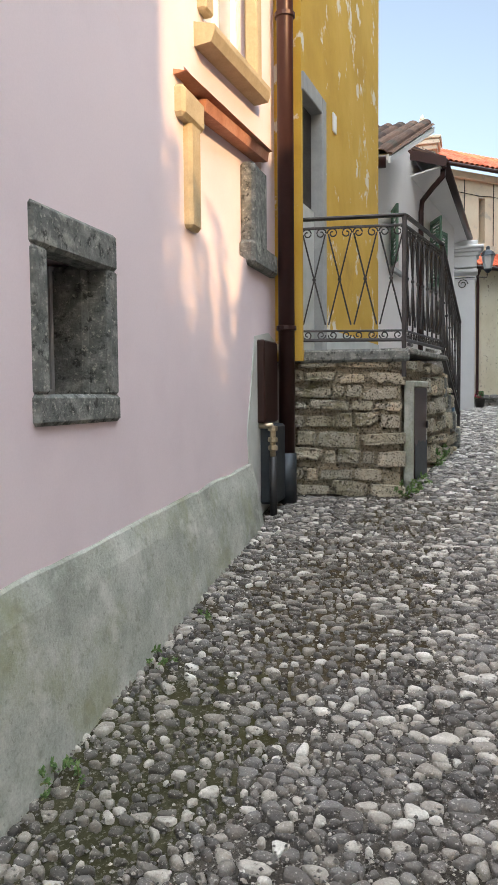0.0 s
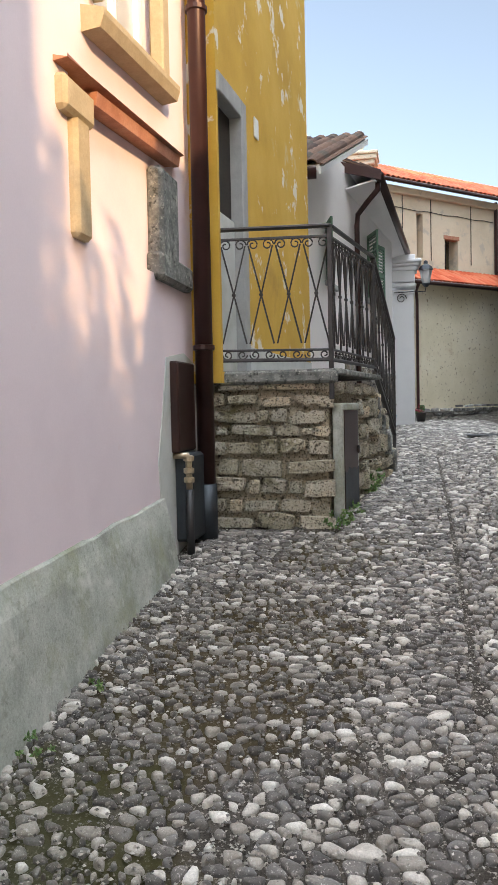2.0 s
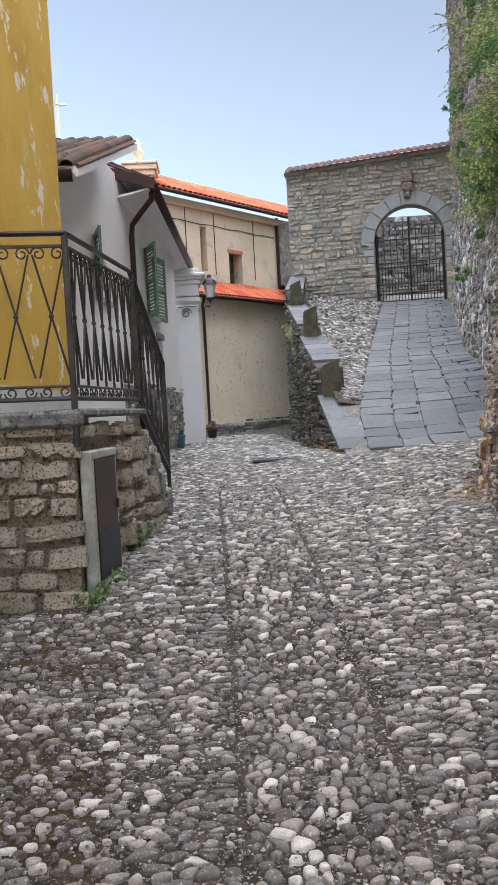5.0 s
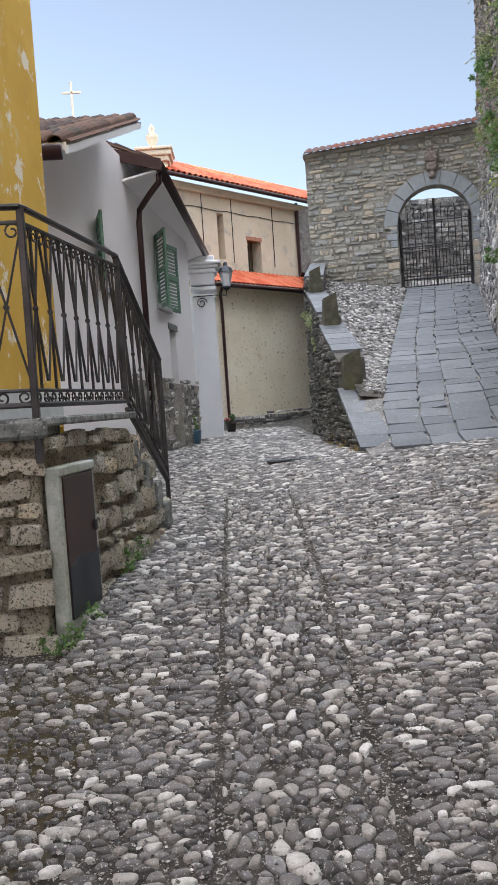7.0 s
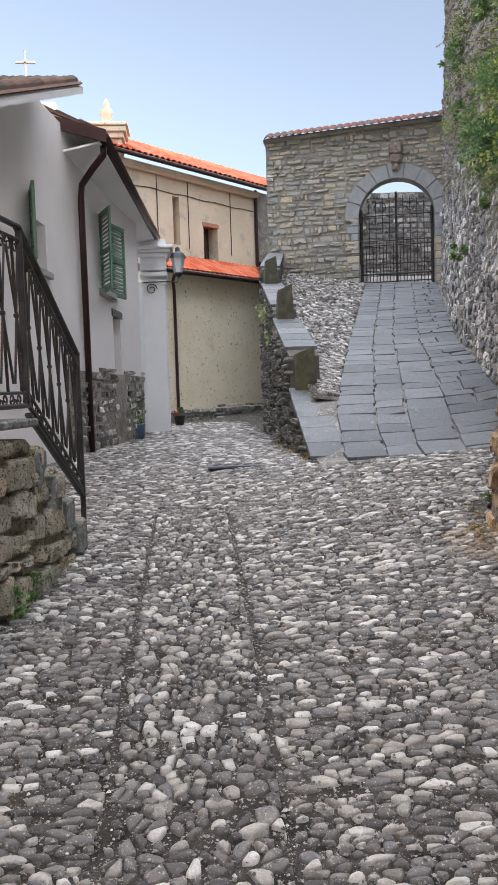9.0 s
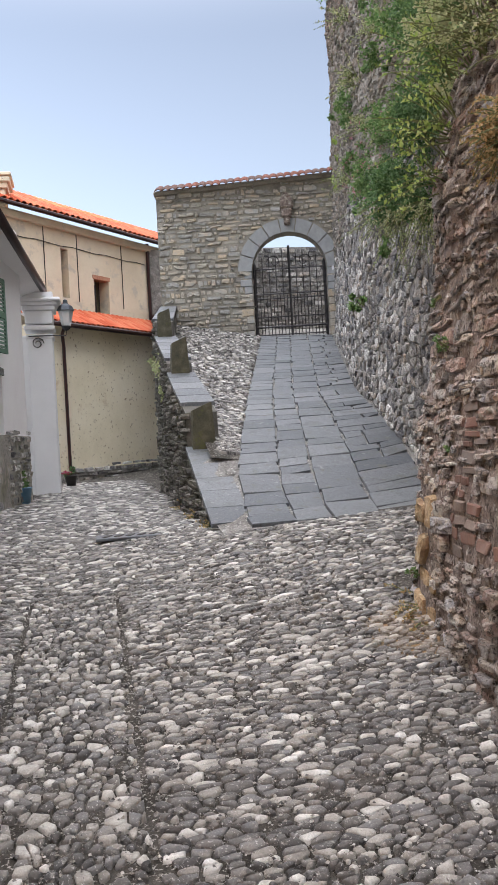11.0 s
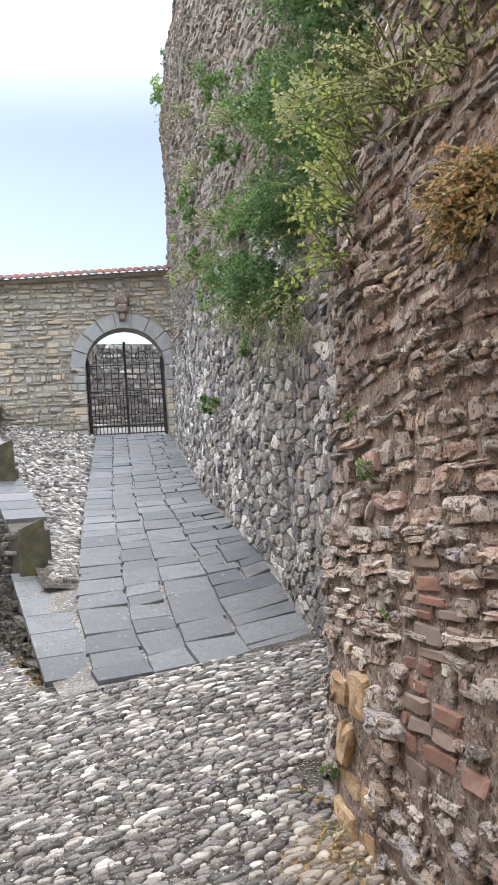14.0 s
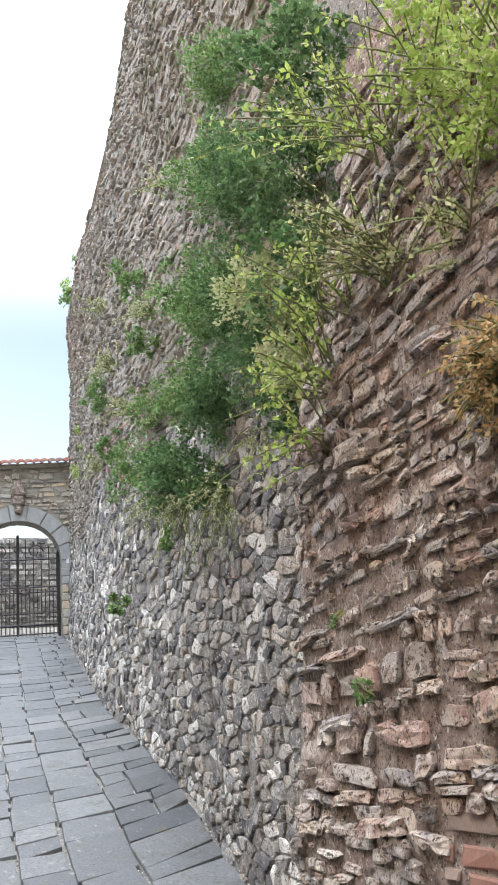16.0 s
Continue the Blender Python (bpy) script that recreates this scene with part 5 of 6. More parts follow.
for s in (-1, 1):
    c = fg(gmid + s * 0.42, 7.15, -0.3)
    e1 = fg(1, 0, 0) - fg(0, 0, 0)
    part("scroll", Geo().tube(scroll(c, e1, Vector((0, 0, 1)), 0.2, 1.0, s), 0.014, 6), m_iron, gate)
plq = tagged(obj("wall_plate", fbox(fg, gx1 + 0.12, gx1 + 0.30, 6.75, 6.9, 0.02, 0.05), m_pure, fg(gx1 + 0.2, 6.75, 0)), "small white plate on the gate jamb", "plate")
# courtyard beyond
fb, bl_ = frame_face((2.5, 31.6), (12.0, 31.0))
court = tagged(obj("wall_courtyard", fbox(fb, 0, bl_, 4.0, 9.3, -0.6, 0.0), m_castlemortar), "grey rubble courtyard wall beyond the gate", "wall", kind="structure")
lay(courses(fb, 2.2, 7.5, lambda u: 5.9, lambda u: 9.25, 0.34, 0.17, random.Random(31), 0.05, 0.03, 0.03, 0.25), court, "stone", m_castle1, m_castle, "courtyard stones", 200)
struct("wall_courtyard_tower", Geo().box((6.9, 31.4, 9.2), (0.9, 0.8, 1.5), 0.04), m_castlemortar, "stub of wall above the courtyard", "wall")
struct("wall_courtyard_side", Geo().prism([(5.35, 24.95, 4.0), (5.2, 31.2, 4.0), (4.9, 31.2, 4.0), (5.05, 24.95, 4.0)], (0, 0, 5.4)), m_castlemortar, "courtyard side wall", "wall")

# ---- ramp, flags, parapet ----
rg = Geo()
RYS = [10.12 + 0.35 * k for k in range(61)]
for a, b in zip(RYS, RYS[1:]):
    row = []
    for y in (a, b):
        row.append([(lerp(y, (10.4, 20, 24.9, 32), (1.98, 2.5, 3.1, 4.0)), y, ramp_z(y) - 0.06 - (0 if y < 24 else 0)), (ramp_left(y), y, ramp_z(y) - 0.03), (castle_x(y) + 0.6, y, ramp_z(y) - 0.03)])
    for k in range(2):
        rg.add([row[0][k], row[0][k + 1], row[1][k + 1], row[1][k]], [(0, 1, 2, 3)])
ramp = struct("ramp", rg, m_castlemortar, "sloping bed of the ramp up to the gate", "ramp")
rf = random.Random(17)
y = 10.55
cols = (0.0, 0.22, 0.40, 0.64, 1.0)
def flag_at(x0, x1, y0, y1, sk):
    """One slab in the ramp's slope with an uneven outline."""
    j = lambda: rf.uniform(-0.02, 0.02)
    p = []
    for (fx, fy_) in ((0, 0), (1, 0), (1, 1), (0, 1)):
        yy = y0 + (y1 - y0) * fy_ + j()
        lx, rx = ramp_left(yy), castle_x(yy) + 0.05
        xx = lx + (rx - lx) * (x0 + (x1 - x0) * fx) + j()
        p.append(Vector((xx, yy + sk * fx, ramp_z(yy + sk * fx))))
    up = Vector((0, 0, rf.uniform(0.0, 0.010)))
    c = sum(p, Vector()) / 4
    vs = [q - Vector((0, 0, 0.06)) for q in p] + [c + (q - c) * 0.985 + up - Vector((0, 0, 0.006)) for q in p] + [c + (q - c) * 0.97 + up for q in p]
    fs = [(k + 4 * r, (k + 1) % 4 + 4 * r, (k + 1) % 4 + 4 * r + 4, k + 4 * r + 4) for r in range(2) for k in range(4)] + [(8, 9, 10, 11)]
    return Geo().add(vs, fs)
for ci in range(4):
    y = (10.16, 10.2, 10.14, 10.1)[ci]
    while y < 24.1:
        d = rf.uniform(0.20, 0.48) if ci != 2 else rf.uniform(0.28, 0.6)
        sk = (0.0, 0.02, 0.03, 0.16)[ci] + rf.uniform(-0.03, 0.05)
        if ci == 3 and y > 11.2 and rf.random() < 0.7:
            cm = 0.82 + rf.uniform(-0.05, 0.05)
            part("flagstone", flag_at(cols[3] + 0.003, cm - 0.003, y, y + d - 0.008, sk * 0.5), m_flag, ramp)
            part("flagstone", flag_at(cm + 0.003, 1.0, y + sk * 0.5, y + sk * 0.5 + d - 0.008, sk * 0.9), m_flag, ramp)
        else:
            part("flagstone", flag_at(cols[ci] + 0.003, cols[ci + 1] - 0.003, y, y + d - 0.008, sk), m_flag, ramp)
        y += d
# rubble bank beside the flags and parapet with its slab caps
def para_x(y):
    return lerp(y, (10.5, 14.3, 20.0, 24.9), (1.96, 2.10, 2.35, 3.05))
bank = []
rk = random.Random(41)
for k in range(3000):
    y = rk.uniform(12.4, 24.4)
    lo, hi = para_x(y) + 0.35, ramp_left(y) - 0.03
    if hi - lo < 0.05:
        continue
    x = rk.uniform(lo, hi)
    hgt = ramp_z(y) - 0.02 + 0.25 * max(0, (hi - x)) * 0.6
    r = rk.uniform(0.03, 0.065)
    fb_ = (lambda X, Y, Z: (lambda u, v, w: Vector((X + u, Y + v, Z + w + 0.25 * v - 0.15 * u))))(x, y, hgt)
    bank.append(stone(fb_, 0, 0, r, r * 0.7, 0.03, rk, 0.3, rk.uniform(-0.6, 0.6)))
bg = Geo()
for a, b in zip(RYS, RYS[1:]):
    if a < 12:
        continue
    q = []
    for y in (a, b):
        lo, hi = para_x(y) + 0.2, ramp_left(y)
        q.append([(lo, y, ramp_z(y) - 0.03 + 0.15 * (hi - lo)), (hi, y, ramp_z(y) - 0.03)])
    bg.add([q[0][0], q[0][1], q[1][1], q[1][0]], [(0, 1, 2, 3)])
rbank = tagged(obj("ground_bank", bg, m_soil), "pebbled bank beside the ramp", "bank", kind="structure")
lay(bank, rbank, "pebble", m_cob1, m_cob, "bank pebbles", 200, near=lambda p: p[0][0].y)
def para_top(y):
    return lerp(y, (10.5, 12.9, 13.0, 15.9, 16.0, 19.5, 19.6, 24.9), (1.36, 2.08, 2.56, 3.30, 3.5, 4.4, 4.75, 6.0))
par = Geo()
PY = [10.5, 11.2, 12.0, 12.9, 13.0, 14.3, 15.9, 16.0, 18.0, 19.5, 19.6, 22.0, 24.85]
for a, b in zip(PY, PY[1:]):
    qa, qb = [(para_x(y), y) for y in (a, b)]
    par.add([(qa[0], a, 0.9), (qb[0], b, 0.9), (qb[0], b, para_top(b)), (qa[0], a, para_top(a)), (qa[0] + 0.40, a, 0.9), (qb[0] + 0.40, b, 0.9), (qb[0] + 0.40, b, para_top(b)), (qa[0] + 0.40, a, para_top(a))], [(0, 1, 2, 3), (7, 6, 5, 4), (3, 2, 6, 7), (0, 3, 7, 4), (1, 5, 6, 2)])
parapet = tagged(obj("wall_parapet", par, m_paramortar), "dark rubble parapet wall stepping up beside the ramp", "wall", kind="structure")
pp = []
segs = [((para_x(b), b), (para_x(a), a)) for a, b in ((10.5, 14.3), (14.3, 20.0), (20.0, 24.85))]
for (p, q) in segs:
    fp = frame_face(q, p)[0]
    fl = frame_face(p, q)
    yv = lambda u, p=p, q=q, ln=fl[1]: p[1] + (q[1] - p[1]) * u / ln
    pp += beds(fl[0], 0, fl[1], lambda u: 1.1, lambda u, yv=yv: para_top(yv(u)) - 0.04, 0.2, 0.085, rk, 0.04, 0.006)
lay(pp, parapet, "stone", m_para1, m_para, "parapet stones", 300, near=lambda p: p[0][0].y)
yy = 10.5
while yy < 12.85:
    d = min(rk.uniform(0.35, 0.5), 12.9 - yy)
    z0, z1 = para_top(yy), para_top(yy + d)
    c = [(para_x(yy) - 0.03, yy + 0.01, z0), (para_x(yy) + 0.37, yy + 0.03, z0), (para_x(yy + d) + 0.37, yy + d - 0.022, z1), (para_x(yy + d) - 0.03, yy + d - 0.03, z1)]
    part("cap_slab", Geo().prism(c, (0, 0, 0.055)), m_flag, parapet)
    yy += d
for y0, y1 in ((13.0, 13.35), (16.0, 16.3), (19.6, 19.9)):
    y0, y1 = y0 - 0.26, y1 - 0.26
    xb, zb, hb = para_x(y0) + 0.2, para_top(y0 + 0.1) - 0.05, 0.62
    part("block", Geo().add([(xb + sx * 0.15 * (1 - 0.22 * k), (y0 + y1) / 2 + sy * 0.15 * (1 - 0.25 * k), zb + hb * k + (0.05 * sx if k else 0)) for k in (0, 1) for sx, sy in ((-1, -1), (1, -1), (1, 1), (-1, 1))], [(3, 2, 1, 0), (4, 5, 6, 7), (0, 1, 5, 4), (1, 2, 6, 5), (2, 3, 7, 6), (3, 0, 4, 7)]), m_mossstone, parapet, "upright mossy stone block")
for y0, y1 in ((13.4, 15.9), (16.3, 19.5), (20, 24.7)):
    n = int((y1 - y0) / 0.5)
    for k in range(n):
        a, b = y0 + (y1 - y0) * k / n, y0 + (y1 - y0) * (k + 1) / n - 0.02
        c = [(para_x(a) - 0.02, a, para_top(a)), (para_x(a) + 0.43, a, para_top(a)), (para_x(b) + 0.43, b, para_top(b)), (para_x(b) - 0.02, b, para_top(b))]
        part("cap_slab", Geo().prism(c, (0, 0, 0.05)), m_flag, parapet)

# ---- castle wall ----
def castle_pt(y, z, w=0.0):
    z0 = 1.3
    bat = 0.035 * (z - z0) + 0.13 * max(0.0, z - 11.5) * min(1.0, max(0.0, (21.0 - y) / 3.0))
    n = 0.10 * nz(y * 0.55, z * 0.55, 3.0) + 0.05 * nz(y * 1.7, z * 1.7, 8.0)
    return Vector((castle_x(y) + bat - (w + n) * 0.968, y + 0.25 * (w + n), z))
def end_y(z):
    return lerp(z, (7.5, 9.2, 14.2, 14.5, 19.0), (24.4, 23.8, 25.2, 18.2, 16.2))
cgeo = Geo()
NV, NU = 60, 90
for j in range(NV + 1):
    z = 0.5 + 18.6 * j / NV
    for i in range(NU + 1):
        y = 7.9 + (end_y(z) - 7.9) * i / NU
        cgeo.v.append(tuple(castle_pt(y, z)))
    cgeo.v.append(tuple(castle_pt(end_y(z), z) + Vector((4.0, 0.6, 0))))
W_ = NU + 2
for j in range(NV):
    for i in range(NU + 1):
        cgeo.f.append((j * W_ + i, j * W_ + i + 1, (j + 1) * W_ + i + 1, (j + 1) * W_ + i))
castle = tagged(obj("wall_castle", cgeo, m_castlemortar), "tall rough castle wall of grey rubble stone, overgrown above", "wall", kind="structure")
rc = random.Random(51)
cf = lambda u, v, w: castle_pt(8.2 + u, v, w)
rise = lambda u: 5.4 + 0.10 * u + 0.4 * nz(u * 0.8, 0.5)
ins = lambda u, v: 8.2 + u < end_y(v) - 0.05
cp = fill(cf, 0.0, 7.0, lambda u: max(1.2, ramp_z(8.2 + u) - 0.1), rise, 0.13, 0.085, rc, 0.026, 0.009, ins, 0.12, 0.36, 0.47)
cp += fill(cf, 7.0, 16.0, lambda u: max(1.2, ramp_z(8.2 + u) - 0.1), rise, 0.16, 0.11, rc, 0.026, 0.009, ins, 0.12, 0.3, 0.44)
lay(cp, castle, "stone", m_castle1, m_castle, "rubble stones of the castle wall", 300, near=lambda p: abs(p[0][0].y - 10.5) + abs(p[0][0].z - 2.8))
high = Geo()
for vs_, fs_ in beds(cf, 0.0, 17.0, rise, lambda u: 18.6, 0.2, 0.105, rc, 0.03, 0.012, lambda u, v: 8.2 + u < end_y(v) - 0.1 and v > rise(u), 0.12, 0.2):
    high.add(vs_, fs_)
tagged(part("high_stones", high, m_castle_high, castle, "pale weathered upper stones"), kind="stuff")
castle.data.materials.append(m_highmortar)
for pl in castle.data.polygons:
    if pl.center.z > 5.4 + 0.10 * (pl.center.y - 8.2):
        pl.material_index = 1
# near buttress of brown rubble and brick
def butt_pt(y, z, w=0.0):
    n = 0.05 * nz(y * 0.9, z * 0.9, 5.0) + 0.03 * nz(y * 2.5, z * 2.5, 1.0) + 0.014 * nz(y * 8, z * 11, 2.0)
    x = lerp(y, (-1, 5.5, 6.4, 6.7, 7.0, 7.3, 7.6, 7.9, 8.3), (2.32, 2.45, 2.52, 2.57, 2.635, 2.70, 2.78, 2.89, 3.2)) + 0.12 * (z - 2.0) + 0.14 * max(0.0, z - 3.7)
    return Vector((x - (w + n), y - 0.25 * (w + n), z))
def butt_end(z):
    return lerp(z, (0.5, 2.2, 3.3, 4.2, 5.5), (8.12, 8.0, 7.82, 7.66, 7.5)) + 0.08 * nz(z * 2.2, 2.0)
bgeo = Geo()
NU, NV = 150, 110
for j in range(NV + 1):
    z = 0.3 + 5.4 * j / NV
    for i in range(NU + 1):
        s_ = i / NU
        s_ = 2.2 * s_ if s_ < 0.25 else 0.55 + (s_ - 0.25) * 0.6
        yb = -0.4 + (butt_end(z) + 0.4) * s_
        bgeo.v.append(tuple(butt_pt(yb, z, 0.010 * nz(yb * 14, z * 16, 6.0))))
    e = butt_pt(butt_end(z), z)
    bgeo.v.append((e.x + 0.5, e.y + 0.35, z))
    bgeo.v.append((max(e.x + 0.6, 4.3), e.y + 1.2, z))
W_ = NU + 3
for j in range(NV):
    for i in range(NU + 2):
        bgeo.f.append((j * W_ + i, j * W_ + i + 1, (j + 1) * W_ + i + 1, (j + 1) * W_ + i))
butt = tagged(obj("wall_buttress", bgeo, m_mortar), "rough brown rubble buttress wall patched with brick", "wall", kind="structure")
bf = lambda u, v, w: butt_pt(3.4 + u, v, w)
brick_zone = lambda u, v: 5.7 < 3.4 + u < 6.85 and 1.55 < v < 2.3 and nz((3.4 + u) * 2.6, v * 5.0, 4.0) > 0.02
rust_zone = lambda u, v: 7.16 < 3.4 + u < 7.56 and 1.08 < v < 1.86
bin_ = lambda u, v: 3.4 + u < butt_end(v) - 0.02 and not brick_zone(u, v) and not rust_zone(u, v)
blow = lambda u: ground_z(2.5, 3.4 + u) - 0.05
rbt = random.Random(61)
plain = lambda u, v: bin_(u, v) and nz(u * 1.4, v * 1.4, 11.0) <= 0.14
big_ = lambda u, v: bin_(u, v) and nz(u * 1.4, v * 1.4, 11.0) > 0.02
bp = beds(bf, 0.0, 4.75, blow, lambda u: 5.6, 0.13, 0.056, rbt, 0.022, 0.004, plain, 0.16, 0.2)
bp += beds(bf, 0.0, 4.75, blow, lambda u: 5.6, 0.21, 0.092, rbt, 0.032, 0.005, big_, 0.16, 0.2)
lay(bp, butt, "stone", m_wall1, m_wall, "rubble stones of the buttress", 300, near=lambda p: abs(p[0][0].y - 6.9) + 0.6 * abs(p[0][0].z - 2.3))
for p in courses(bf, 2.3, 3.45, lambda u: 1.55, lambda u: 2.3, 0.19, 0.058, random.Random(62), 0.014, 0.010, 0.03, 0.25, brick_zone):
    part("brick", Geo().add(*p), m_brick, butt)
for p in beds(bf, 3.76, 4.16, lambda u: 1.08, lambda u: 1.86, 0.28, 0.2, random.Random(63), 0.03, 0.003):
    part("rust_stone", Geo().add(*p), m_orange, butt)
# top of the buttress runs back to the castle wall
struct("ground_buttress_top", Geo().prism([(2.9, -0.4, 5.4), (3.3, 7.3, 5.4), (4.6, 8.4, 5.4), (4.6, -0.4, 5.4)], (0, 0, 0.25)), m_mortar, "earth on top of the buttress", "ground")
# added wall, mostly out of view, blocking the sun from the street
hi = Geo()
hi.prism([(3.7, -0.42, 0.5), (3.8, 7.9, 0.5), (5.0, 8.2, 0.5), (5.0, -0.42, 0.5)], (0, 0, 8.6))
struct("wall_castle_south", hi, m_castlemortar, "added wall above the buttress that keeps the low sun off the houses", "wall")
# unseen wall added in the gap to stop sun below the patch
struct("wall_garden", Geo().box((3.3, -1.5, 1.2), (0.3, 2.4, 5.1), 0.03), m_castlemortar, "unseen low wall added to shade the area below the sun patch", "wall")
# unseen houses added to close the street behind the walker and edge the sun patch
hs_ = Geo()
hs_.prism([(2.9, -1.85, -1.5), (5.5, -4.87, -1.5), (5.5, -12, -1.5), (2.6, -12, -1.5)], (0, 0, 10.2))
struct("wall_house_south_east", hs_, m_cream, "unseen cream block added to cut the left edge of the sun patch", "wall")
struct("wall_house_south", Geo().box((0.5, -13.5, 0.5), (8, 1, 6), 0.05), m_cream, "cream rendered house at the end of the street", "wall")

# ---- plants ----
def leaf(g, p, d, n, ln, wd):
    """One bent leaf of four triangles."""
    d = d.normalized()
    s = d.cross(n)
    if s.length < 0.01:
        return
    s.normalize()
    up = s.cross(d)
    a, m, e = p, p + d * ln * 0.5 + up * ln * 0.08, p + d * ln - up * ln * 0.1
    g.add([a, m + s * wd, e, m - s * wd, m], [(0, 1, 4), (1, 2, 4), (2, 3, 4), (3, 0, 4)])
def rvec(r):
    return Vector((r.gauss(0, 1), r.gauss(0, 1), r.gauss(0, 1))).normalized()
def plant(name, clumps, count, size, material, label, seed, out=Vector((-0.9, -0.3, 0.1)), category="bush", stems=8, slim=0.32, flowers=None, droop=0.25):
    """Leaves spread on several uneven clumps, with a few stems; clumps: centre and radii."""
    r = random.Random(seed)
    t = thing(name, clumps[0][0], label, category)
    g, sg = Geo(), Geo()
    total = sum(c[1] ** 2 for c in clumps)
    for c, rad in clumps:
        c = Vector(c)
        n = int(count * rad ** 2 / total)
        subs = [c + rvec(r) * rad * r.uniform(0.3, 1.0) for _ in range(max(5, int(n / 45)))]
        for s in subs:
            w = rad * r.uniform(0.14, 0.34)
            for _ in range(int(n / len(subs))):
                p = s + rvec(r) * w * r.random() ** 0.5
                d = (p - c).normalized() * 0.5 + rvec(r) * 0.8 + out * 0.4 + Vector((0, 0, -droop * r.random()))
                sz = size * r.uniform(0.6, 1.35)
                leaf(g, p, d, rvec(r), sz, sz * slim)
        for _ in range(stems):
            s = r.choice(subs)
            root = c - out * rad * 0.5 + rvec(r) * rad * 0.25
            sg.tube([root, root.lerp(s, 0.5) + rvec(r) * rad * 0.15, s], [0.006, 0.004, 0.0025], 4, cap=False)
    tagged(part("foliage", g, material, t), kind="stuff")
    if sg.v:
        tagged(part("stem_tangle", sg, m_stem, t), kind="stuff")
    if flowers:
        fm, fn = flowers
        fgeo = Geo()
        for c, rad in clumps:
            for _ in range(fn):
                p = Vector(c) + rvec(r) * rad * 0.9 + out * rad * 0.4
                for _ in range(9):
                    leaf(fgeo, p + rvec(r) * size * 0.5, rvec(r), rvec(r), size * 0.5, size * 0.2)
        tagged(part("blossom", fgeo, fm, t), kind="stuff")
    return t
def sprays(name, roots, count, ln, material, label, seed, way, size=0.03, category="plant"):
    """Thin arching stems with leaves along them."""
    r = random.Random(seed)
    t = thing(name, roots[0], label, category)
    g, sg = Geo(), Geo()
    for k in range(count):
        root = Vector(r.choice(roots)) + rvec(r) * 0.08
        d = (Vector(way) + rvec(r) * 0.55).normalized()
        L = ln * r.uniform(0.5, 1.2)
        pts = [root + d * L * s + Vector((0, 0, -0.25 * L * s * s)) for s in (0, 0.25, 0.5, 0.75, 1)]
        sg.tube(pts, [0.005, 0.004, 0.0035, 0.003, 0.002], 4, cap=False)
        for j in range(16):
            s = r.uniform(0.25, 1.0)
            i = min(3, int(s * 4))
            p = pts[i].lerp(pts[i + 1], s * 4 - i)
            leaf(g, p, d * 0.4 + rvec(r), rvec(r), size * r.uniform(0.6, 1.4), size * 0.3)
    tagged(part("leaves", g, material, t), kind="stuff")
    tagged(part("stem_tangle", sg, m_stem, t), kind="stuff")
    return t
plant("climbing_bush", [((3.95, 9.1, 5.0), 0.42), ((4.1, 9.5, 5.7), 0.5), ((3.95, 9.1, 6.5), 0.5), ((4.1, 10.1, 5.1), 0.4), ((3.9, 8.8, 4.5), 0.3)], 26000, 0.034, m_leaf_dark, "dense dark green bush growing out of the castle wall", 1)
plant("climbing_bush", [((4.2, 10.4, 6.2), 0.45), ((4.2, 10.6, 5.3), 0.4), ((4.2, 9.9, 7.2), 0.45), ((4.25, 9.7, 8.2), 0.45), ((4.2, 10.0, 5.9), 0.4)], 21000, 0.036, m_leaf, "bright green bush on the castle wall", 2)
plant("climbing_bush", [((4.15, 11.0, 4.7), 0.34), ((4.35, 11.6, 5.0), 0.3), ((4.1, 10.4, 4.4), 0.25)], 8000, 0.034, m_leaf_dark, "low bush of blue-green leaves on the castle wall", 3)
plant("valerian", [((4.55, 12.2, 5.2), 0.34), ((4.7, 12.9, 5.5), 0.36), ((4.65, 12.6, 6.0), 0.3)], 6000, 0.034, m_leaf, "pale green plants with pink flowers on the castle wall", 4, flowers=(m_pinkflower, 26), category="plant")
sprays("hanging_grass", [(4.1, 9.6, 4.6), (4.1, 10.2, 4.3), (4.2, 11.0, 4.5), (4.5, 12.2, 4.9), (4.3, 10.8, 5.6), (4.0, 9.0, 5.6)], 170, 0.5, m_leaf_pale, "pale dry-green grass hanging among the bushes", 30, (-0.5, -0.2, -0.5), 0.026, "grass")
sprays("wall_weed", [(4.9, 13.4, 6.4), (5.0, 14.2, 7.4), (4.7, 12.4, 7.2), (4.6, 11.6, 8.4), (5.1, 14.8, 8.6), (5.3, 15.6, 6.4)], 150, 0.42, m_leaf_pale, "pale weeds rooted in the upper castle wall", 31, (-0.6, -0.3, 0.2), 0.034, "plant")
plant("wall_shrub", [((5.0, 14.0, 5.6), 0.3), ((5.15, 14.8, 6.4), 0.3), ((5.25, 15.4, 7.6), 0.35), ((4.75, 12.6, 7.0), 0.3), ((4.9, 13.2, 8.2), 0.35)], 3600, 0.05, m_leaf, "thin green shrub rooted in the castle wall", 5)
plant("wall_shrub", [((7.95, 23.2, 14.2), 0.5), ((7.6, 21.6, 14.3), 0.4)], 2600, 0.07, m_leaf, "green shrub on a ledge high on the castle wall", 6)
plant("wall_shrub", [((4.4, 13.0, 3.9), 0.16), ((4.0, 11.0, 4.1), 0.12)], 400, 0.05, m_leaf, "small green tuft in the wall joints", 7)
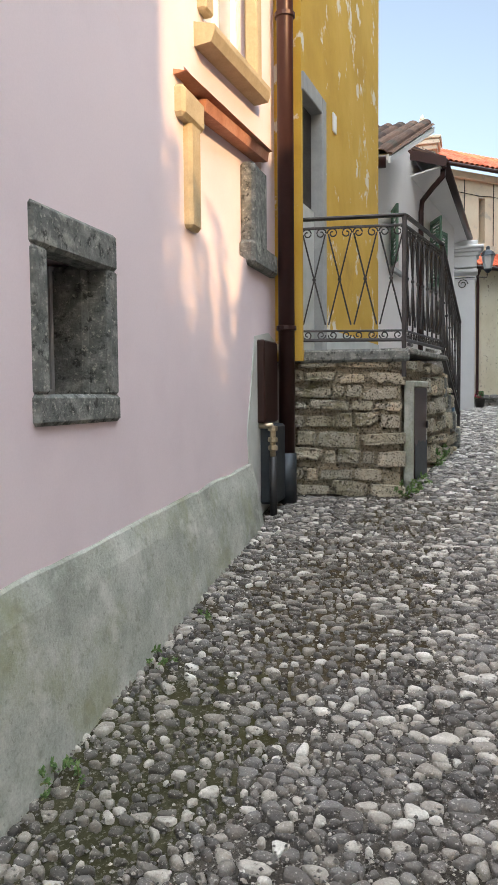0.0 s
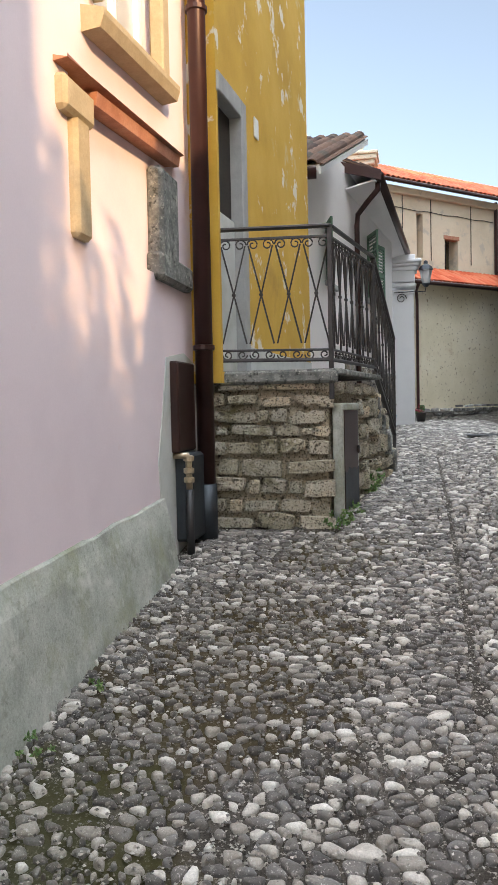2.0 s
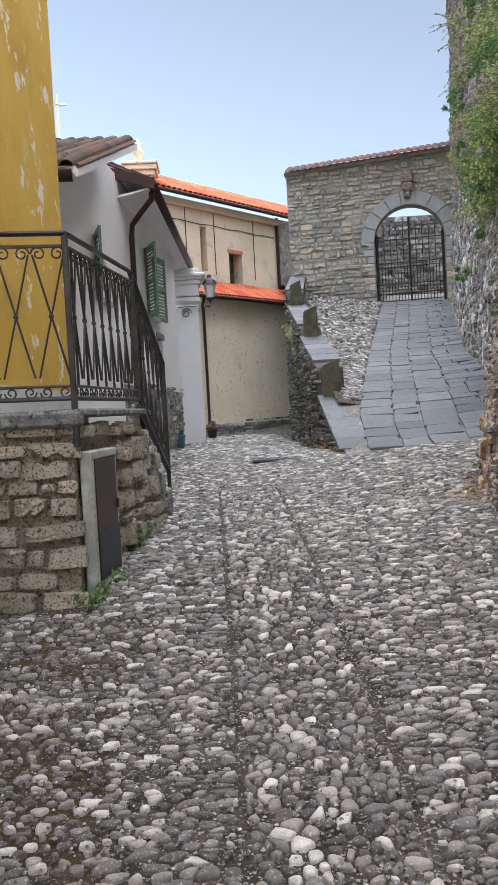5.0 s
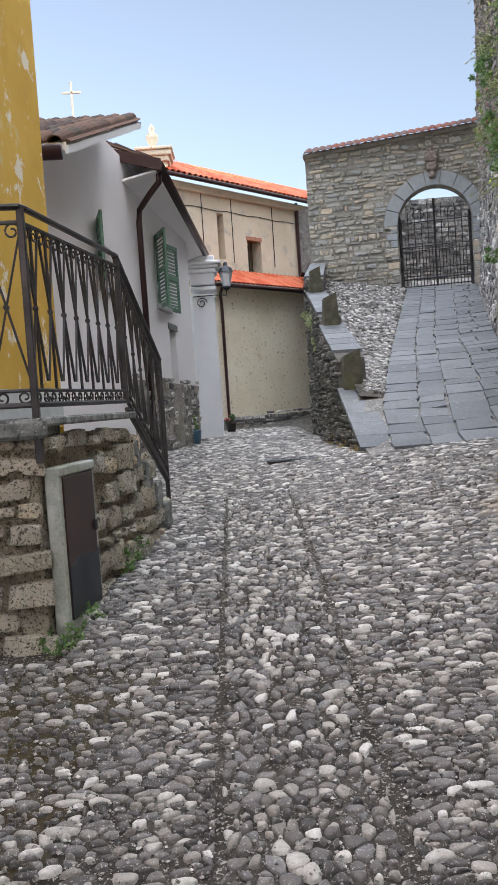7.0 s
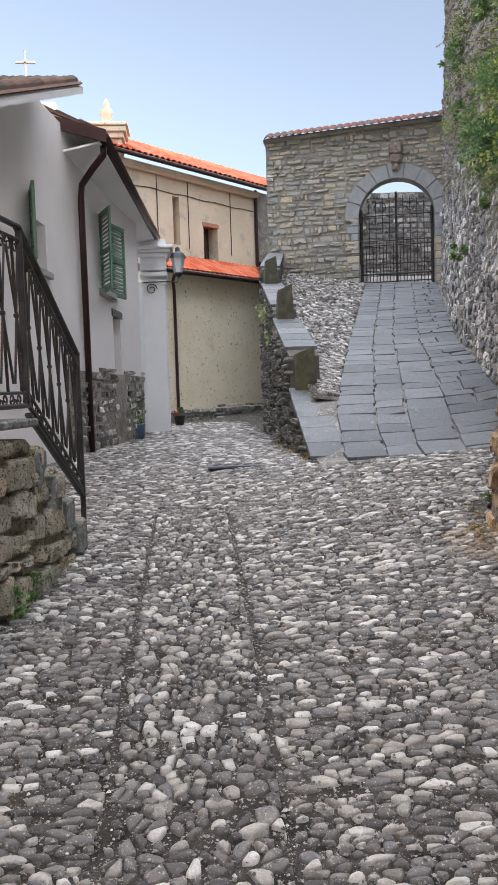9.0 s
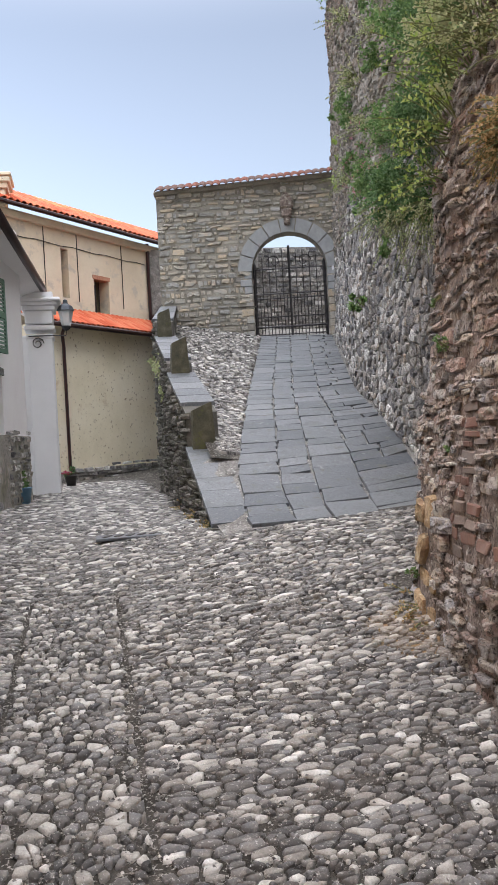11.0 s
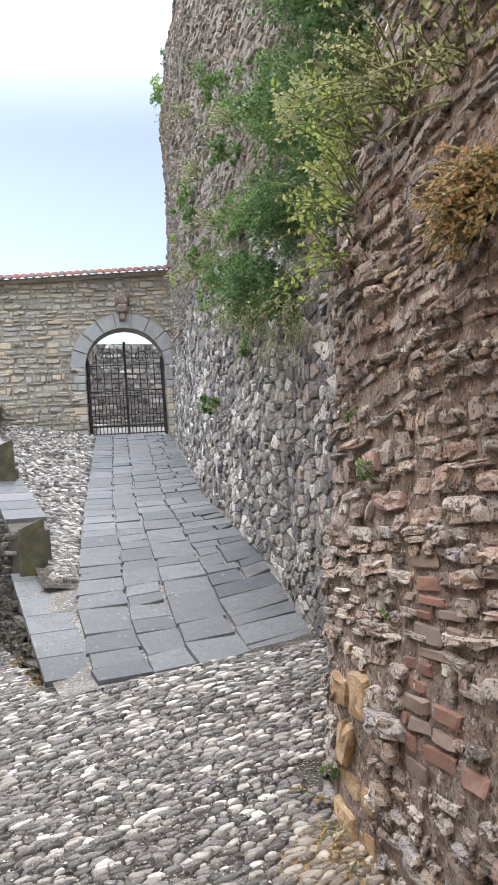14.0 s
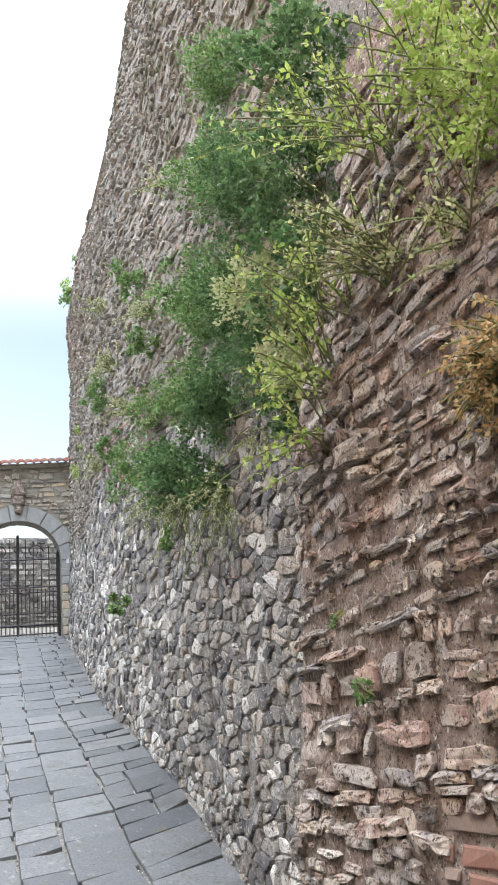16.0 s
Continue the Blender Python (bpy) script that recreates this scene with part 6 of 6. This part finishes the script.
plant("wall_shrub", [((7.05, 21.0, 8.2), 0.35), ((7.0, 20.8, 7.2), 0.25), ((6.8, 19.9, 8.8), 0.35)], 1300, 0.06, m_leaf_lime, "straw-green weeds where castle and gate walls meet", 8)
plant("overhanging_plant", [((2.80, 6.2, 4.15), 0.26), ((2.72, 5.9, 3.75), 0.2), ((2.85, 6.4, 4.6), 0.3)], 5200, 0.026, m_leaf_lime, "light green leafy plant hanging over the buttress", 9)
sprays("flowering_weed", [(2.95, 7.35, 3.85), (2.98, 7.3, 4.15), (2.92, 7.45, 3.6)], 46, 0.55, m_leaf_lime, "long yellow-green weeds arching off the wall", 10, (-0.75, -0.1, 0.35))
sprays("flowering_weed", [(3.0, 6.9, 4.7), (2.95, 6.5, 4.6), (3.05, 7.2, 5.0)], 50, 0.6, m_leaf_lime, "pale seeding weeds leaning off the wall top", 11, (-0.8, -0.2, 0.25))
sprays("flowering_weed", [(2.85, 6.5, 3.95), (2.9, 6.9, 4.1), (2.85, 6.2, 4.2), (2.95, 7.1, 4.3)], 90, 0.42, m_leaf_pale, "pale green weeds with thin leaves on the buttress top", 32, (-0.7, -0.3, 0.3), 0.024)
plant("wall_shrub", [((3.6, 8.3, 4.5), 0.3), ((3.7, 8.7, 5.2), 0.35)], 5200, 0.034, m_leaf_pale, "greyish green shrub in the corner of the walls", 33)
sprays("dry_grass_tuft", [(2.66, 6.22, 3.42), (2.66, 6.3, 3.40)], 220, 0.15, m_dry, "tuft of dry orange grass in the wall", 12, (-0.7, 0.1, -0.25), 0.02, "grass")
plant("overhanging_plant", [((3.45, 8.0, 4.9), 0.35), ((3.6, 8.2, 5.7), 0.42), ((3.5, 7.9, 6.4), 0.42)], 6500, 0.045, m_leaf_dark, "dark tangled bush above the buttress corner", 13)
plant("wall_shrub", [((2.70, 7.15, 2.62), 0.06), ((2.66, 7.0, 2.05), 0.05), ((2.66, 7.6, 1.35), 0.05), ((2.62, 6.8, 1.7), 0.04), ((2.75, 7.3, 2.9), 0.05)], 420, 0.018, m_leaf, "small fern tufts in the buttress joints", 14)
sprays("dry_grass_tuft", [(2.56, 7.4, 1.14), (2.52, 7.2, 1.10), (2.62, 7.65, 1.17)], 40, 0.14, m_dry, "dry straw at the foot of the buttress", 15, (-0.8, -0.2, 0.15), 0.02, "grass")
plant("parapet_ivy", [((2.30, 17.8, 3.6), 0.26), ((2.34, 18.8, 3.9), 0.26), ((2.26, 17.0, 3.1), 0.2)], 1900, 0.055, m_leaf_pale, "green ivy hanging over the parapet", 16)
sprays("grass_tuft", [(1.95, 10.75, 1.3), (1.98, 11.2, 1.28), (2.0, 12.0, 1.28), (2.1, 14.2, 1.28)], 90, 0.13, m_dry, "dry grass along the parapet foot", 17, (-0.4, -0.1, 0.6), 0.02, "grass")
sprays("grass_tuft", [(-0.36, 5.46, 0.88), (-0.30, 5.75, 0.92), (-0.2, 6.6, 1.04), (-0.16, 6.9, 1.06)], 60, 0.07, m_leaf, "small green weeds at the balcony foot", 18, (0.4, -0.2, 0.6), 0.025, "grass")
sprays("grass_tuft", [(-1.22, 1.75, 0.32), (-1.21, 2.6, 0.43), (-1.22, 3.05, 0.5)], 40, 0.05, m_leaf, "tiny weeds along the plinth foot", 19, (0.3, 0.0, 0.6), 0.02, "grass")
plant("potted_flower", [((0.35, 24.2, 1.62), 0.16)], 260, 0.07, m_leaf_dark, "red flowers in the pot", 20, flowers=(m_redflower, 16), category="flowers", stems=4)
plant("bucket_plant", [((-0.42, 18.6, 1.62), 0.16)], 220, 0.08, m_leaf, "small leafy plant in the bucket", 21, category="plant", stems=4)
# unseen foliage added down the street to break the low sun
plant("shade_shrub", [((3.1, -1.0, 3.6), 0.45), ((3.2, -0.6, 3.5), 0.4), ((3.1, -1.5, 3.8), 0.45), ((3.1, -1.9, 4.0), 0.42)], 8500, 0.10, m_leaf, "unseen leafy shrub added to break the low sun", 22, category="tree", stems=20)
# unseen shoots added so the sun patch ends in leafy streaks
shoots = thing("shade_shoots", (3.15, -1.2, 3.75), "unseen upright leafy shoots added to streak the sun patch's edge", "shrub")
rsh = random.Random(23)
shg, sht = Geo(), Geo()
for k in range(10):
    ys_ = -2.25 + 2.2 * (k + rsh.uniform(-0.3, 0.3)) / 10
    top_ = lerp(ys_, (-2.2, -1.85, -1.2, -0.5, 0.0), (5.2, 5.05, 4.8, 4.45, 4.25)) + rsh.uniform(-0.15, 0.3)
    lean = rsh.uniform(-0.25, 0.05)
    sht.tube([(3.12, ys_, 3.7), (3.12, ys_ + lean, top_)], [0.008, 0.003], 4, cap=False)
    for q in range(170):
        f_ = rsh.random()
        leaf(shg, Vector((3.12 + rsh.gauss(0, 0.05), ys_ + lean * f_ + rsh.gauss(0, 0.075) * (1.25 - f_), 3.7 + (top_ - 3.7) * f_)), Vector((rsh.gauss(0, 0.5), rsh.gauss(0, 0.4), 0.8)), rvec(rsh), 0.11, 0.022)
tagged(part("foliage", shg, m_leaf, shoots), kind="stuff")
tagged(part("stem_tangle", sht, m_stem, shoots), kind="stuff")
part("trunk", Geo().tube([(3.15, -1.15, -0.4), (3.1, -1.2, 1.2), (3.05, -1.2, 3.6)], [0.07, 0.06, 0.02], 8), m_stem, scene.objects["shade_shrub"])
dr = thing("street_drain", (1.2, 10.98, 1.25), "slotted grey stone drain cover set in the cobbles", "drain")
# dark bars laid on the cover paint the shade inside its slots
for k in range(5):
    part("slot", Geo().box((0.98 + 0.11 * k, 11.0, ground_z(1.2, 11) + 0.019), (0.06, 0.15, 0.03), 0.006, Matrix.Rotation(-0.35, 4, "Z")), m_dark, dr, "dark bar painted as a slot's shade" if k == 0 else "")
part("frame", Geo().box((1.2, 11.0, ground_z(1.2, 11) + 0.012), (0.66, 0.30, 0.03), 0.006), m_flag, dr, "grey stone drain cover")

# ---- cobbles ----
rp = random.Random(77)
def free(x, y):
    if x < PX + 0.07 or x > castle_x(y) - 0.02:
        return False
    if y < 8.1 and x > 2.56 + 0.08 * max(0, y - 6.4):
        return False
    if 5.38 < y < 7.9 and x < lerp(y, (5.4, 5.5, 6.95, 7.85), (-0.36, -0.36, -0.13, 0.0)):
        return False
    if 7.9 <= y and x < lerp(y, (7.9, 8.9, 19.5), (-0.75, -1.55, -0.28)):
        return False
    if (10.45 < y and x > para_x(min(y, 24)) - 0.04) or (y > 10.16 + 0.05 * nz(x * 4, 1.0) and x > 2.22):
        return False
    return True
def flat_face(x, y):
    """The street's own slope about a point, as a face for one stone."""
    zf = (lambda a, b: ramp_z(b)) if (10.5 < y < 11.3 and x > 2.3) else ground_z
    z, sx_, sy_ = zf(x, y), (zf(x + 0.1, y) - zf(x - 0.1, y)) / 0.2, (zf(x, y + 0.1) - zf(x, y - 0.1)) / 0.2
    return lambda u, v, w: Vector((u, v, z + sx_ * (u - x) + sy_ * (v - y) + w - 0.006))
def mossy(x, y):
    k = 1.1 * nz(x * 3.5, y * 3.5, 3.0)
    return any(math.hypot((x - a) / c, (y - b) / d) + k < 0.9 for a, b, c, d, *_ in MOSS[:3])
def cobbles(u0, u1, v0, v1, cw, ch, drop, proud, jit=0.40, cut=0.26, seam=False):
    out = []
    for c in rubble(u0, u1, v0, v1, cw, ch, rp, jit, drop, 0.05):
        if u0 <= c[0] < u1 and v0 <= c[1] < v1 and free(c[0], c[1]) and rp.random() > 0.05:
            if seam:
                c = (c[0], c[1], [(min(max(a, u0 + 0.008), u1 - 0.008), b) for a, b in c[2]])
            wet = mossy(c[0], c[1])
            if wet and rp.random() < 0.09:
                continue
            st = cell_stone(flat_face(c[0], c[1]), c, proud * rp.uniform(0.4, 1.5), (0.007 if wet else 0.003) + 0.014 * rp.random() ** 1.8, rp, 0.02, cut, 0.07, 0.10)
            if st:
                out.append(st)
    return out
SEAM0, SEAM1 = 0.42, 0.98
cob = cobbles(PX, 2.6, 0.4, 3.0, 0.046, 0.034, 0.40, 0.012, 0.45)
cob += cobbles(PX, SEAM0, 3.0, 5.0, 0.052, 0.026, 0.33, 0.011, 0.45, 0.26, True)
cob += cobbles(SEAM0, SEAM1, 3.0, 5.0, 0.042, 0.038, 0.33, 0.012, 0.45, 0.26, True)
cob += cobbles(SEAM1, 2.9, 3.0, 5.0, 0.054, 0.026, 0.33, 0.011, 0.44, 0.26, True)
cob += cobbles(-1.6, SEAM0, 5.0, 8.8, 0.056, 0.028, 0.28, 0.011, 0.42, 0.0, True)
cob += cobbles(SEAM0, SEAM1, 5.0, 8.8, 0.044, 0.040, 0.28, 0.012, 0.42, 0.0, True)
cob += cobbles(SEAM1, 4.6, 5.0, 8.8, 0.058, 0.028, 0.28, 0.011, 0.42, 0.0, True)
cob += cobbles(-1.6, 4.6, 8.8, 11.0, 0.066, 0.031, 0.25, 0.012, 0.40, 0.0)
cob += cobbles(-1.6, 4.6, 11.0, 15.0, 0.085, 0.046, 0.22, 0.015, 0.38, 0.0)
cob += cobbles(-1.6, 4.0, 15.0, 25.0, 0.13, 0.09, 0.2, 0.02, 0.36, 0.0)
cob.sort(key=lambda p: abs(p[0][0].y - 2.9) + 0.7 * abs(p[0][0].x - 0.1))
def smooth_part(name, piece, material):
    return part(name, Geo().add(*piece), material, ground, smooth=True)
for p in cob[:300]:
    smooth_part("cobble", p, m_cob1)
allv, allf = [], []
for vs, fs in cob[300:]:
    k = len(allv)
    allv.extend(tuple(v) for v in vs)
    allf.extend(tuple(a + k for a in f) for f in fs)
rest = Geo()
rest.v, rest.f = allv, allf
tagged(part("cobbles", rest, m_cob, ground, "worn grey river cobbles with scattered white ones", smooth=True), kind="stuff")
# grit and chips lying in the joints
grit = Geo()
rg_ = random.Random(9)
for k in range(30000):
    y = 1.0 + 8.0 * rg_.random() ** 1.3
    x = rg_.uniform(PX + 0.08, 2.5)
    if not free(x, y):
        continue
    r = rg_.uniform(0.003, 0.011)
    z = ground_z(x, y) + rg_.uniform(-0.004, 0.006)
    a = rg_.uniform(0, 6.28)
    q = [(x + r * math.cos(a + t) * rg_.uniform(0.6, 1.2), y + r * math.sin(a + t) * rg_.uniform(0.6, 1.2), z) for t in (0, 1.6, 3.1, 4.7)]
    grit.add(q + [(x, y, z + r * rg_.uniform(0.5, 0.9))], [(0, 1, 4), (1, 2, 4), (2, 3, 4), (3, 0, 4)])
tagged(part("grit", grit, m_cob, ground, "stone chips and grit between the cobbles"), kind="stuff")

# unseen mass added to keep direct sun off the courtyard wall
struct("wall_castle_keep", Geo().prism([(9.2, 9, 0.5), (11.2, 25, 0.5), (13.4, 32, 0.5), (18, 32, 0.5), (18, 9, 0.5)], (0, 0, 15)), m_castlemortar, "unseen block added behind the castle wall to shade the courtyard", "wall")
